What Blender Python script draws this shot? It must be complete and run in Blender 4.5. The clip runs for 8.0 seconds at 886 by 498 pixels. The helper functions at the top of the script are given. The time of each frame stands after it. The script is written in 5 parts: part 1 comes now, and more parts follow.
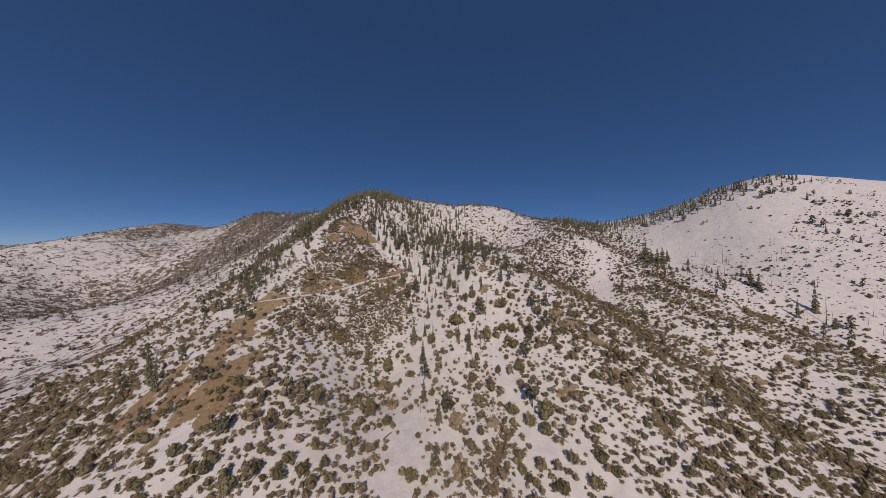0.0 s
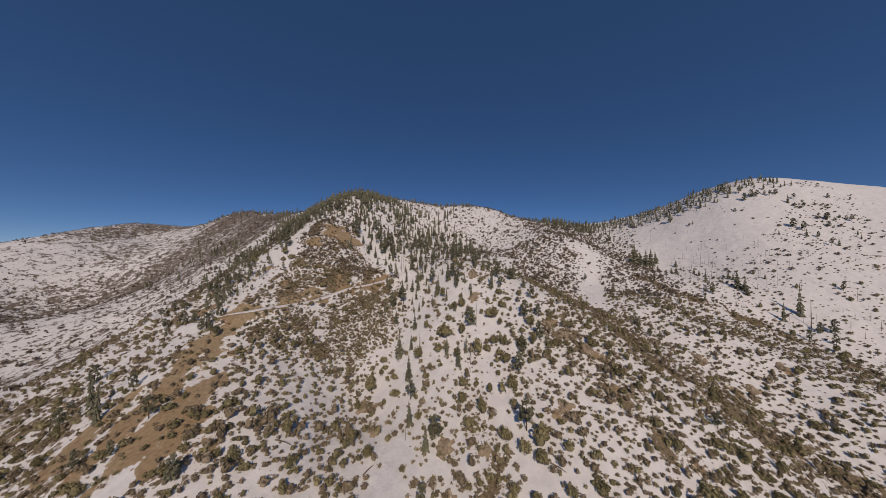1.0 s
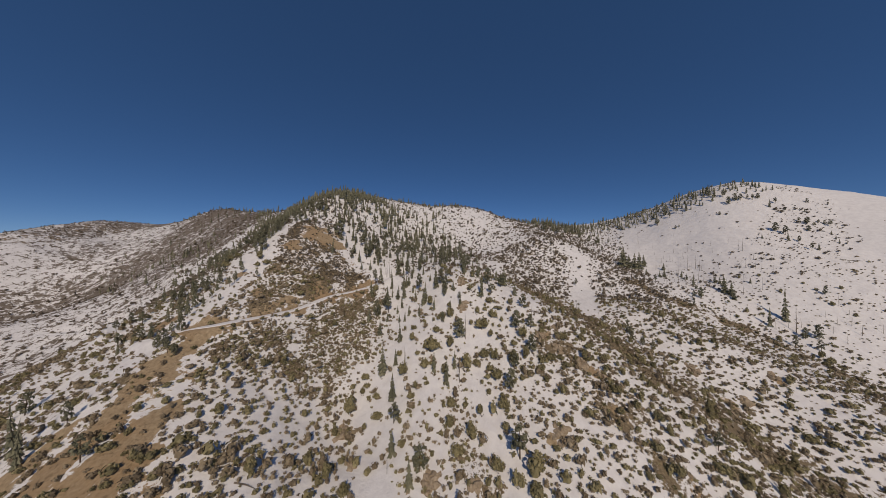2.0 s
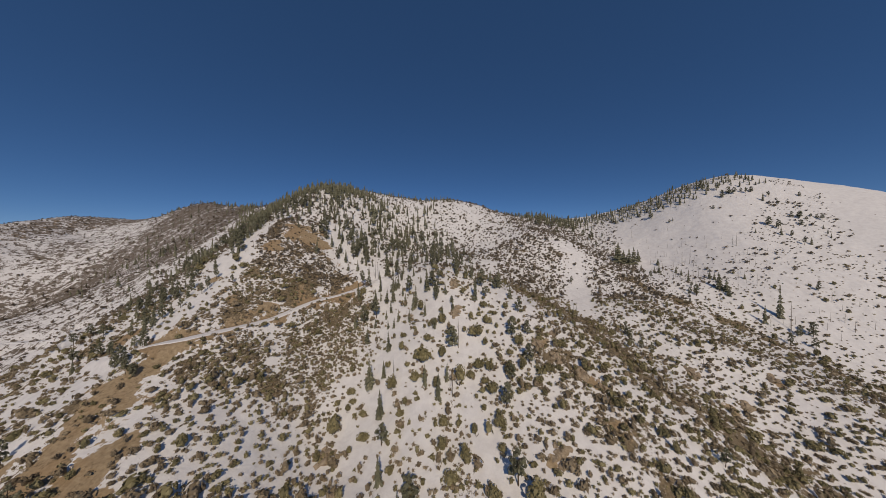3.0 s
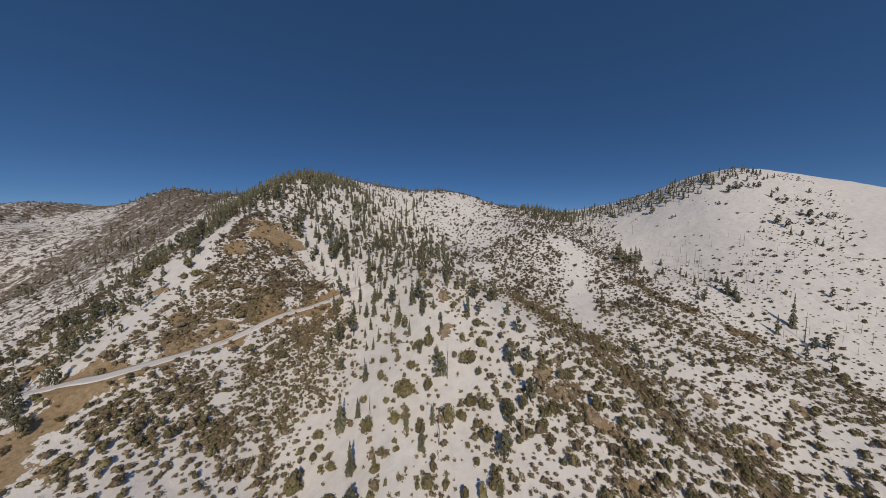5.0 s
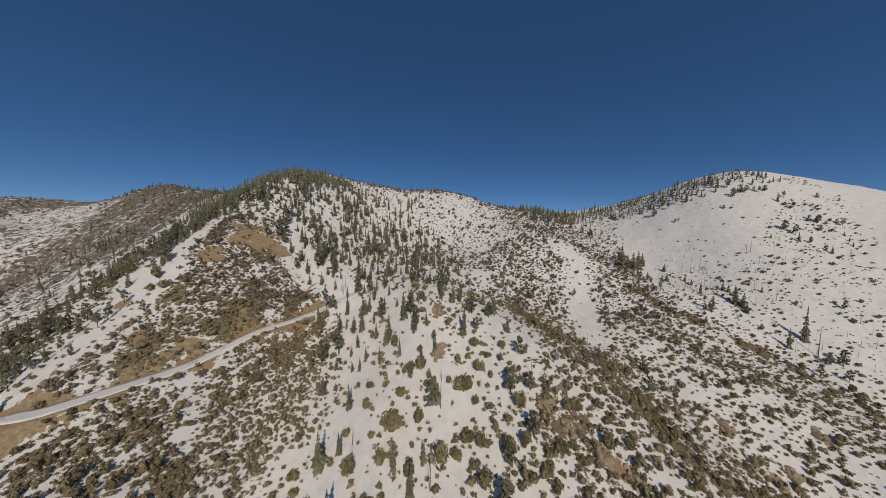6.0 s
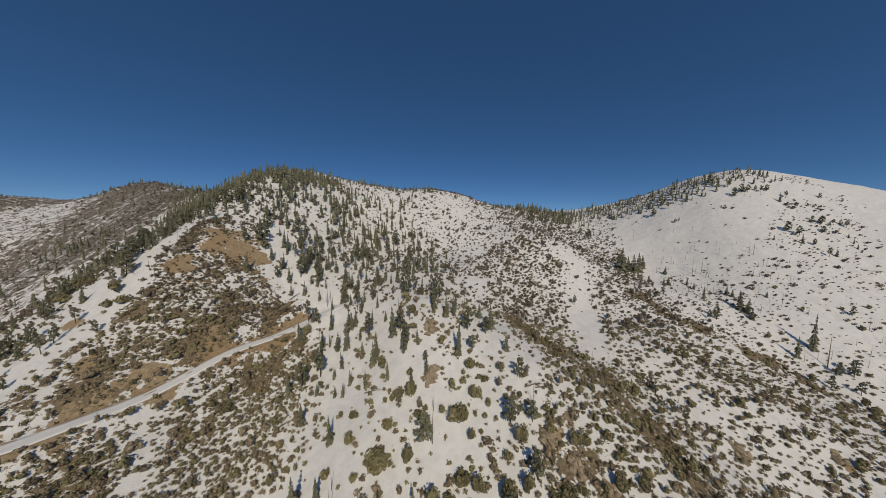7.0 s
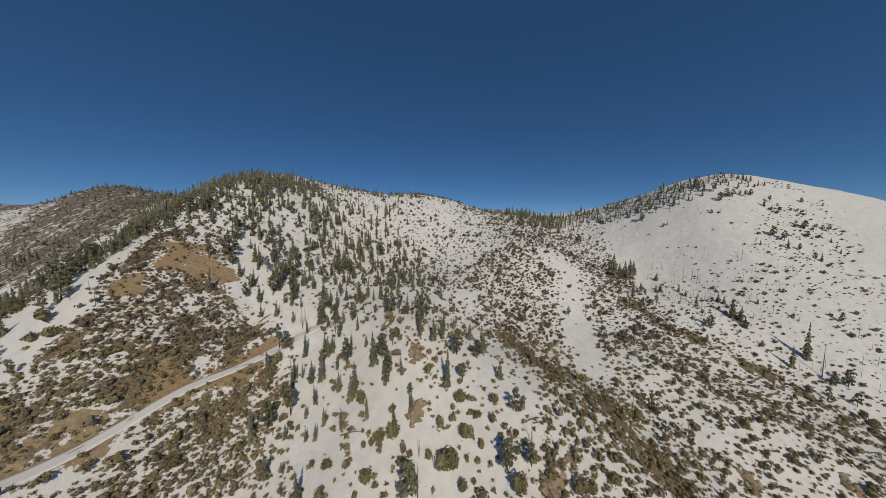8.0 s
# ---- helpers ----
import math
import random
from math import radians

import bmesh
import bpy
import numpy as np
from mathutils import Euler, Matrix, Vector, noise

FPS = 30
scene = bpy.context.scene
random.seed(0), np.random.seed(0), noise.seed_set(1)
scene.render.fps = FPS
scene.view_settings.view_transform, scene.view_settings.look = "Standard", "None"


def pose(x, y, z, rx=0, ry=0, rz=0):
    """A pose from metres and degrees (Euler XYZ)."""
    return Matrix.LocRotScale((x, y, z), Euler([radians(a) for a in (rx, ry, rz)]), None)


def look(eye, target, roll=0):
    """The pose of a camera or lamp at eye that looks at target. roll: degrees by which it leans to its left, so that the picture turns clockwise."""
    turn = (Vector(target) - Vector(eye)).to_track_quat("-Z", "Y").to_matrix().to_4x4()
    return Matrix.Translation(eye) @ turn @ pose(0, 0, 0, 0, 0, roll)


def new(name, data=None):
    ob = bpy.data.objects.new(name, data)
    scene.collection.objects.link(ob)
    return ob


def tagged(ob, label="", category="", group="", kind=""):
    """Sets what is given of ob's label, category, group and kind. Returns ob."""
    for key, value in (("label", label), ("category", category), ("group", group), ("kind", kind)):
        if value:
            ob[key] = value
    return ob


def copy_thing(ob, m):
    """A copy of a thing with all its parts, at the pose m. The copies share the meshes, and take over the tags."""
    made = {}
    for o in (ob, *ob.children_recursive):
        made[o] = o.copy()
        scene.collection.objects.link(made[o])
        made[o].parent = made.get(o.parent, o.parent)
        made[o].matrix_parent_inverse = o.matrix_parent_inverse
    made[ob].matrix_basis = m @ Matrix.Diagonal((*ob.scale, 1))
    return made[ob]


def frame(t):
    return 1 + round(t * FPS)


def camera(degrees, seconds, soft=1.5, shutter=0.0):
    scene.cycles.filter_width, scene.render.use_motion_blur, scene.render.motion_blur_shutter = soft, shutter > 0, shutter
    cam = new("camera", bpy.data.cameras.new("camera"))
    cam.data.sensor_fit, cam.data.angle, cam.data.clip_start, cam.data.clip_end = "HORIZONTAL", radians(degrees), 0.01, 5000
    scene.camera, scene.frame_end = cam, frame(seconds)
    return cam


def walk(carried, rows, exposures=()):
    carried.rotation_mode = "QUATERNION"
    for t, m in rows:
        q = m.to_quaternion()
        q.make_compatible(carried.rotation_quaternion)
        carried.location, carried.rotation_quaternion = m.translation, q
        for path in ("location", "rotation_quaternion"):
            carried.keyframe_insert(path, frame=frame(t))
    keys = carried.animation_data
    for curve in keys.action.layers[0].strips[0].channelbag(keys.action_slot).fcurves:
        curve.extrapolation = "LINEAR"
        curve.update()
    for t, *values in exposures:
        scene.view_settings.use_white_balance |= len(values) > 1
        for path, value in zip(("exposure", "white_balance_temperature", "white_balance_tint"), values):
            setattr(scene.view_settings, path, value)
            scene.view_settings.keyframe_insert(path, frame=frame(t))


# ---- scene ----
cam = camera(119.9, 8.0, soft=0.76)
PATH = [
    (0, (0.000, 0.000, 63.600), (0.010, 9.994, 63.960), 0.46),
    (0.5, (0.296, 2.924, 65.248), (0.519, 12.916, 65.598), 0.43),
    (1, (0.627, 5.757, 66.703), (1.054, 15.743, 67.006), 0.22),
    (1.5, (1.020, 8.586, 68.176), (1.651, 18.562, 68.451), 0.37),
    (2, (1.481, 11.565, 69.784), (2.331, 21.526, 70.019), 0.29),
    (3.5, (3.306, 20.755, 75.005), (4.529, 30.676, 74.723), -0.33),
    (4, (4.045, 24.070, 76.594), (5.347, 33.975, 76.152), -0.14),
    (4.5, (4.861, 27.429, 78.294), (6.218, 37.321, 77.736), 0.02),
    (6, (7.403, 38.316, 83.414), (8.937, 48.171, 82.694), 0.59),
    (6.5, (8.362, 41.977, 85.155), (9.967, 51.814, 84.336), 0.81),
    (7, (9.306, 45.491, 86.812), (11.016, 55.305, 85.940), 0.48),
    (7.5, (10.274, 48.922, 88.548), (12.142, 58.707, 87.678), 0.15),
    (8, (11.386, 52.314, 90.109), (13.502, 62.054, 89.300), 0.01),
]
EXPOSURES = [(0.0, -0.82, 7150, 21), (2.0, -0.81, 7100, 16), (4.5, -0.79, 7050, 13), (8.0, -0.78, 7000, 6)]
walk(cam, [(t, look(eye, target, roll)) for t, eye, target, roll in PATH], EXPOSURES)

# ---- light: a clear winter sky, the sun high behind the camera ----
SUN_HEIGHT, SUN_SIDE = 38.0, 177.0      # degrees above the level; compass bearing from +y over +x
world = bpy.data.worlds.new("sky")
scene.world = world
world.use_nodes = True
sky = world.node_tree.nodes.new("ShaderNodeTexSky")
sky.sky_type = "NISHITA"
sky.sun_disc = False
sky.sun_elevation = radians(SUN_HEIGHT)
sky.sun_rotation = radians(SUN_SIDE)
sky.altitude = 3000
sky.air_density, sky.dust_density, sky.ozone_density = 0.58, 0.9, 2.6
backdrop = world.node_tree.nodes["Background"]
backdrop.inputs["Strength"].default_value = 0.158
deep = world.node_tree.nodes.new("ShaderNodeHueSaturation")
deep.inputs["Saturation"].default_value, deep.inputs["Hue"].default_value = 1.21, 0.5
world.node_tree.links.new(sky.outputs["Color"], deep.inputs["Color"])
veil = world.node_tree.nodes.new("ShaderNodeMix")
veil.data_type = "RGBA"
veil.inputs["Factor"].default_value, veil.inputs["B"].default_value = 0.40, (0.28, 0.80, 2.0, 1)
world.node_tree.links.new(deep.outputs["Color"], veil.inputs["A"])
world.node_tree.links.new(veil.outputs["Result"], backdrop.inputs["Color"])
sun_way = Vector((math.sin(radians(SUN_SIDE)) * math.cos(radians(SUN_HEIGHT)), math.cos(radians(SUN_SIDE)) * math.cos(radians(SUN_HEIGHT)), math.sin(radians(SUN_HEIGHT))))
lamp = bpy.data.lights.new("sun", "SUN")
lamp.energy, lamp.angle, lamp.color = 3.5, radians(0.55), (1.0, 0.885, 0.71)
sun = new("sun", lamp)
sun.matrix_world = look(sun_way * 900, (0, 0, 0))


# ---- materials ----
def material(name, rough=0.9):
    """A node material: returns it, its nodes, its links and its principled shader."""
    m = bpy.data.materials.new(name)
    m.use_nodes = True
    n, l = m.node_tree.nodes, m.node_tree.links
    b = n["Principled BSDF"]
    b.inputs["Roughness"].default_value = rough
    b.inputs["Specular IOR Level"].default_value = 0.2
    return m, n, l, b


def ramp(n, l, source, stops):
    r = n.new("ShaderNodeValToRGB")
    while len(r.color_ramp.elements) < len(stops):
        r.color_ramp.elements.new(0.5)
    for e, (p, c) in zip(r.color_ramp.elements, stops):
        e.position, e.color = p, (*c, 1)
    l.new(source, r.inputs["Fac"])
    return r.outputs["Color"]


def grain(n, l, scale, detail=4, rough=0.6, where=None):
    t = n.new("ShaderNodeTexNoise")
    t.inputs["Scale"].default_value, t.inputs["Detail"].default_value, t.inputs["Roughness"].default_value = scale, detail, rough
    if where is None:
        where = n.new("ShaderNodeTexCoord").outputs["Object"]
    l.new(where, t.inputs["Vector"])
    return t.outputs["Fac"]


def calc(n, l, kind, a, b):
    m = n.new("ShaderNodeMath")
    m.operation = kind
    for socket, v in zip(m.inputs, (a, b)):
        if isinstance(v, (int, float)):
            socket.default_value = v
        else:
            l.new(v, socket)
    return m.outputs[0]


def blend(n, l, fac, a, b):
    m = n.new("ShaderNodeMix")
    m.data_type = "RGBA"
    for socket, v in ((m.inputs["Factor"], fac), (m.inputs["A"], a), (m.inputs["B"], b)):
        if isinstance(v, tuple):
            socket.default_value = (*v, 1)
        elif isinstance(v, (int, float)):
            socket.default_value = v
        else:
            l.new(v, socket)
    return m.outputs["Result"]


def bump(n, l, b, height, strength, distance):
    k = n.new("ShaderNodeBump")
    k.inputs["Strength"].default_value, k.inputs["Distance"].default_value = strength, distance
    l.new(height, k.inputs["Height"])
    l.new(k.outputs["Normal"], b.inputs["Normal"])


def attribute(n, name):
    a = n.new("ShaderNodeAttribute")
    a.attribute_name = name
    return a.outputs["Fac"]


def edge(n, l, value, low, high):
    """0 below low, 1 above high."""
    r = n.new("ShaderNodeMapRange")
    r.interpolation_type = "SMOOTHSTEP"
    r.inputs["From Min"].default_value, r.inputs["From Max"].default_value = low, high
    l.new(value, r.inputs["Value"])
    return r.outputs["Result"]


def ground_material():
    """Old snow, melted out to brush litter and tan granite soil where the cover attributes say so."""
    m, n, l, b = material("snowy_ground", 0.85)
    fine, mid, broad = grain(n, l, 1.4, 5, 0.65), grain(n, l, 0.45, 5, 0.6), grain(n, l, 0.06, 3)
    snow = ramp(n, l, mid, [(0.3, (0.73, 0.72, 0.72)), (0.6, (0.83, 0.825, 0.82))])
    specks = edge(n, l, grain(n, l, 2.6, 4, 0.7), 0.70, 0.76)
    snow = blend(n, l, calc(n, l, "MULTIPLY", specks, 0.35), snow, (0.34, 0.29, 0.24))
    soil = ramp(n, l, fine, [(0.25, (0.23, 0.168, 0.105)), (0.5, (0.37, 0.282, 0.178)), (0.75, (0.50, 0.40, 0.27))])
    soil = blend(n, l, edge(n, l, broad, 0.45, 0.6), soil, blend(n, l, 0.4, soil, (0.34, 0.225, 0.125)))
    tufts_ = edge(n, l, grain(n, l, 0.9, 6, 0.75), 0.54, 0.64)
    soil = blend(n, l, calc(n, l, "MULTIPLY", tufts_, 0.45), soil, (0.12, 0.088, 0.05))
    litter = ramp(n, l, grain(n, l, 2.2, 5, 0.7), [(0.3, (0.10, 0.077, 0.048)), (0.5, (0.21, 0.165, 0.106)), (0.72, (0.36, 0.288, 0.19))])
    lumps = grain(n, l, 0.12, 6, 0.62)
    rough_edge = calc(n, l, "ADD", calc(n, l, "MULTIPLY", lumps, 1.2), calc(n, l, "ADD", calc(n, l, "MULTIPLY", mid, 1.1), calc(n, l, "MULTIPLY", fine, 1.0)))
    flecks = calc(n, l, "MULTIPLY", attribute(n, "twigs"), calc(n, l, "MULTIPLY", calc(n, l, "SUBTRACT", grain(n, l, 0.22, 4, 0.75), 0.5), 2.0))
    brush = edge(n, l, calc(n, l, "ADD", calc(n, l, "ADD", attribute(n, "brush"), flecks), rough_edge), 2.09, 2.19)
    bare = edge(n, l, calc(n, l, "ADD", attribute(n, "soil"), rough_edge), 2.09, 2.17)
    twigs = ramp(n, l, grain(n, l, 0.5, 6, 0.7), [(0.3, (0.09, 0.074, 0.06)), (0.5, (0.185, 0.155, 0.126)), (0.72, (0.30, 0.258, 0.215))])
    litter = blend(n, l, attribute(n, "twigs"), litter, twigs)
    colour = blend(n, l, bare, blend(n, l, brush, snow, litter), soil)
    l.new(colour, b.inputs["Base Color"])
    bump(n, l, b, calc(n, l, "ADD", fine, calc(n, l, "MULTIPLY", mid, 1.5)), 0.55, 0.25)
    return m


def leaf_material(name, dark, middle, light):
    m, n, l, b = material(name, 0.85)
    geo, info = n.new("ShaderNodeNewGeometry"), n.new("ShaderNodeObjectInfo")
    mixed = calc(n, l, "ADD", calc(n, l, "MULTIPLY", geo.outputs["Random Per Island"], 0.62), calc(n, l, "MULTIPLY", calc(n, l, "FRACT", calc(n, l, "ADD", info.outputs["Random"], attribute(n, "tint")), 0.0), 0.38))
    colour = ramp(n, l, mixed, [(0.05, dark), (0.5, middle), (0.95, light)])
    l.new(colour, b.inputs["Base Color"])
    thin, both = n.new("ShaderNodeBsdfTranslucent"), n.new("ShaderNodeMixShader")
    both.inputs["Fac"].default_value = 0.15          # sunlight that passes through the leaves
    l.new(colour, thin.inputs["Color"])
    l.new(b.outputs["BSDF"], both.inputs[1])
    l.new(thin.outputs["BSDF"], both.inputs[2])
    l.new(both.outputs["Shader"], n["Material Output"].inputs["Surface"])
    return m


def plain(name, low, high, scale, rough=0.9, lift=0.3):
    m, n, l, b = material(name, rough)
    g = grain(n, l, scale, 5, 0.65)
    l.new(ramp(n, l, g, [(0.3, low), (0.7, high)]), b.inputs["Base Color"])
    bump(n, l, b, g, lift, 0.1)
    return m


GROUND = ground_material()
SCRUB = leaf_material("scrub_leaves", (0.154, 0.123, 0.084), (0.288, 0.234, 0.16), (0.461, 0.384, 0.269))
OLIVE = leaf_material("shrub_leaves", (0.137, 0.124, 0.068), (0.26, 0.231, 0.127), (0.416, 0.37, 0.208))
NEEDLE = leaf_material("conifer_needles", (0.12, 0.122, 0.082), (0.205, 0.205, 0.138), (0.315, 0.305, 0.205))
DARK = leaf_material("dark_scrub_leaves", (0.115, 0.094, 0.07), (0.205, 0.172, 0.13), (0.32, 0.272, 0.205))
GREY = leaf_material("bare_twigs", (0.103, 0.085, 0.067), (0.19, 0.158, 0.122), (0.299, 0.255, 0.201))
BARK = plain("bark", (0.06, 0.042, 0.028), (0.15, 0.108, 0.075), 3.0)
DEADWOOD = plain("weathered_wood", (0.12, 0.10, 0.082), (0.27, 0.235, 0.20), 2.5)
ROCK = plain("granite", (0.24, 0.185, 0.125), (0.50, 0.41, 0.30), 1.9, 0.85, 0.8)
TRACK = plain("packed_snow", (0.84, 0.83, 0.82), (0.92, 0.91, 0.90), 0.6, 0.8, 0.4)

# ---- the lie of the land: mounds and hollows as (x, y, radius, height) ----
HILLS = [
    (-800, 800, 260, -112.0), (-400, 800, 260, -51.8), (400, 800, 260, -117.8), (-800, -200, 260, -33.6), (-800, 0, 260, -66.1),
    (380, 420, 110, -116.4), (380, -60, 110, -27.3), (-340, -60, 110, -42.3), (380, 180, 110, 42.1),
]
FAR_SPURS = [
    (-120, 0, 55, -9.3), (-240, 80, 55, -10.6), (-320, 120, 55, -6.9), (-200, 160, 55, -34.8), (-240, 240, 55, 4.3),
    (-320, 240, 55, -38.5), (-400, 280, 55, 3.0), (-240, 280, 55, -37.0), (-360, 280, 55, -34.6), (-480, 280, 55, -14.8),
    (-120, 360, 55, -13.4), (-400, 360, 55, -59.3), (-320, 360, 55, 20.9), (-480, 360, 55, 16.1), (-200, 400, 55, 40.4),
    (-160, 480, 55, -90.2), (-480, 480, 55, 30.4), (-320, 480, 55, 26.0), (-120, 480, 55, -58.0), (-400, 480, 55, 7.4),
]
SPURS = [
    (200, 0, 55, -25.4), (280, 0, 55, -33.7), (280, 40, 55, 36.0), (280, 160, 55, 34.9), (-80, 240, 55, 46.2),
    (280, 280, 55, 24.3), (200, 360, 55, -7.1), (0, 400, 55, -22.9), (80, 400, 55, -10.4), (120, 440, 55, -16.8),
    (40, 440, 55, -29.8), (-40, 480, 55, -7.3), (40, 480, 55, -39.2), (160, 480, 55, -22.0), (280, 480, 55, 22.2),
    (80, 480, 55, -39.0),
]
GULLIES = [
    (-110, 40, 28, -1.1), (210, 100, 28, 7.4), (-110, 120, 28, 5.2), (210, 160, 28, 5.9), (150, 160, 28, -3.5),
    (230, 180, 28, 18.2), (-70, 180, 28, 6.6), (30, 180, 28, 2.7), (-110, 180, 28, -4.4), (90, 200, 28, 15.7),
    (-10, 200, 28, -12.2), (230, 220, 28, 2.1), (170, 220, 28, 9.4), (50, 240, 28, 21.0), (130, 240, 28, 15.5),
    (-10, 240, 28, 11.9), (-110, 240, 28, -12.7), (210, 240, 28, 13.4),
]
HUMMOCKS = [
    (100, 50, 15, -3.4), (-50, 50, 15, 4.1), (60, 70, 15, 5.1), (130, 70, 15, 3.8), (-70, 80, 15, 5.4),
    (40, 100, 15, 7.9), (140, 110, 15, -2.2), (-70, 120, 15, 2.8), (140, 140, 15, 4.0), (-60, 150, 15, 5.3),
    (40, 150, 15, 5.4), (-20, 150, 15, 1.3), (90, 150, 15, -2.7),
]
KNOLLS = [
    (31, 67, 10, 1.2), (115, 67, 10, 1.3), (94, 74, 10, -1.3), (-39, 74, 10, 2.4), (80, 74, 10, 2.8),
    (-18, 81, 10, -4.0), (38, 81, 10, 1.3), (3, 81, 10, 1.1), (3, 95, 10, 2.9), (115, 95, 10, 2.4),
    (-32, 95, 10, 0.8), (-53, 102, 10, 0.1), (66, 102, 10, 2.7), (80, 102, 10, -0.4), (-60, 102, 10, 2.8),
    (101, 102, 10, 2.2), (17, 116, 10, 5.6), (101, 116, 10, 3.5), (38, 116, 10, 0.9), (-39, 123, 10, 2.4),
    (87, 123, 10, 3.4), (3, 130, 10, 2.7), (52, 130, 10, -0.2), (-60, 130, 10, 2.1),
]
WEST_FOLDS = [
    (-100, 148, 22, 3.4), (-100, 196, 22, -3.1), (-100, 220, 22, 2.3), (-100, 244, 22, 0.9), (-76, 148, 22, 2.0),
    (-76, 196, 22, -1.0), (-52, 52, 22, 4.3), (-52, 76, 22, 1.3), (-52, 100, 22, 4.9), (-52, 124, 22, 1.8),
    (-52, 148, 22, 2.0), (-52, 196, 22, 3.7), (-52, 244, 22, -7.9), (-52, 268, 22, 3.3), (-28, 52, 22, 2.7),
    (-28, 76, 22, -3.6), (-28, 100, 22, -3.3),
]
MIDDLE_FOLDS = [
    (-28, 124, 22, -3.8), (-28, 148, 22, -2.0), (-28, 196, 22, 2.5), (-28, 244, 22, -5.0), (-4, 76, 22, -1.9),
    (-4, 148, 22, 2.3), (20, 124, 22, 5.0), (20, 148, 22, 2.5), (20, 172, 22, -2.5), (20, 196, 22, 4.2),
    (44, 172, 22, -5.3), (68, 100, 22, 3.3), (68, 124, 22, -3.5), (68, 172, 22, 3.9), (68, 196, 22, -3.3),
    (68, 220, 22, -6.4), (68, 268, 22, 4.6),
]
EAST_FOLDS = [
    (92, 52, 22, -1.9), (92, 76, 22, -3.6), (92, 124, 22, -4.3), (92, 172, 22, 3.7), (92, 220, 22, -1.8),
    (92, 268, 22, 2.5), (116, 100, 22, 1.8), (116, 172, 22, 1.0), (140, 76, 22, 3.0), (140, 220, 22, -1.8),
    (140, 244, 22, -2.4), (164, 100, 22, -1.2), (164, 220, 22, -2.5), (164, 244, 22, -3.6), (164, 268, 22, 2.0),
    (188, 124, 22, 3.5), (188, 148, 22, 2.7),
]
DOME_FOLDS = [
    (188, 220, 22, -1.5), (188, 244, 22, -3.1), (188, 268, 22, 4.2), (212, 172, 22, -2.7), (212, 244, 22, -3.3),
    (212, 268, 22, 2.7), (236, 124, 22, -1.8), (236, 148, 22, -3.3), (236, 172, 22, -5.0), (236, 220, 22, 2.8),
    (236, 268, 22, -2.4), (260, 196, 22, 4.5), (260, 220, 22, 0.8), (284, 172, 22, -1.6),
]
VALLEY_FOLDS = [
    (-560, 300, 50, -1.0), (-560, 360, 50, -3.1), (-560, 420, 50, -5.4), (-560, 480, 50, 3.8), (-500, 300, 50, -6.0),
    (-500, 360, 50, -7.3), (-500, 480, 50, -0.5), (-440, 300, 50, 12.7), (-440, 360, 50, 26.3), (-440, 420, 50, -4.9),
    (-440, 480, 50, -12.0), (-380, 300, 50, 18.7), (-380, 360, 50, 14.4), (-380, 480, 50, 2.9), (-320, 180, 50, -1.9),
    (-320, 240, 50, -5.4), (-320, 300, 50, 3.3), (-320, 360, 50, -22.1), (-320, 420, 50, 4.1), (-260, 180, 50, -0.9),
    (-260, 300, 50, 7.5), (-260, 360, 50, -8.1), (-260, 420, 50, 14.7), (-260, 480, 50, -9.8),
]
VALLEY_FOLDS_BEYOND = [
    (-200, 60, 50, -2.6), (-200, 300, 50, 13.7), (-200, 420, 50, -17.4), (-200, 480, 50, -7.7), (-140, 120, 50, -4.8),
    (-140, 180, 50, -2.8), (-140, 240, 50, -13.5), (-140, 300, 50, 10.4), (-140, 420, 50, -4.9),
]
EAST_SHOULDERS = [
    (120, 80, 45, -2.6), (120, 230, 45, -12.2), (120, 280, 45, 6.4), (120, 330, 45, 9.9), (120, 380, 45, 5.0),
    (170, 80, 45, -3.7), (170, 230, 45, -9.0), (170, 280, 45, 1.3), (170, 330, 45, 5.2), (170, 380, 45, 2.4),
    (220, 80, 45, -8.1), (220, 130, 45, -9.2), (220, 180, 45, -6.4), (220, 280, 45, 2.2), (220, 330, 45, 3.7),
    (270, 230, 45, 6.5), (320, 130, 45, -5.0), (370, 130, 45, -6.6),
]
LEVEL, EAST_RISE, NORTH_RISE = 0.063, -0.0106, 0.4421


def lattice(ix, iy, salt):
    """A fixed random value for each lattice corner."""
    n = (ix.astype(np.int64) * 374761393 + iy.astype(np.int64) * 668265263 + salt * 974634541) & 0x7FFFFFFF
    n = ((n ^ (n >> 13)) * 1274126177) & 0x7FFFFFFF
    n = ((n ^ (n >> 16)) * 668265263) & 0x7FFFFFFF
    return ((n ^ (n >> 15)) & 0xFFFF) / 65535.0


def value_noise(x, y, size, salt=0):
    """Smooth noise, 0 to 1, with lumps of that size in metres."""
    u, v = np.asarray(x, float) / size, np.asarray(y, float) / size
    iu, iv = np.floor(u), np.floor(v)
    fu, fv = u - iu, v - iv
    fu, fv = fu * fu * (3 - 2 * fu), fv * fv * (3 - 2 * fv)
    a, b = lattice(iu, iv, salt), lattice(iu + 1, iv, salt)
    c, d = lattice(iu, iv + 1, salt), lattice(iu + 1, iv + 1, salt)
    return (a * (1 - fu) + b * fu) * (1 - fv) + (c * (1 - fu) + d * fu) * fv


def fractal(x, y, size, octaves=4, salt=0):
    total, amp, weight = 0.0, 1.0, 0.0
    for k in range(octaves):
        total = total + amp * value_noise(x + 17.3 * k, y - 9.1 * k, size / 2 ** k, salt + k)
        weight += amp
        amp *= 0.55
    return total / weight


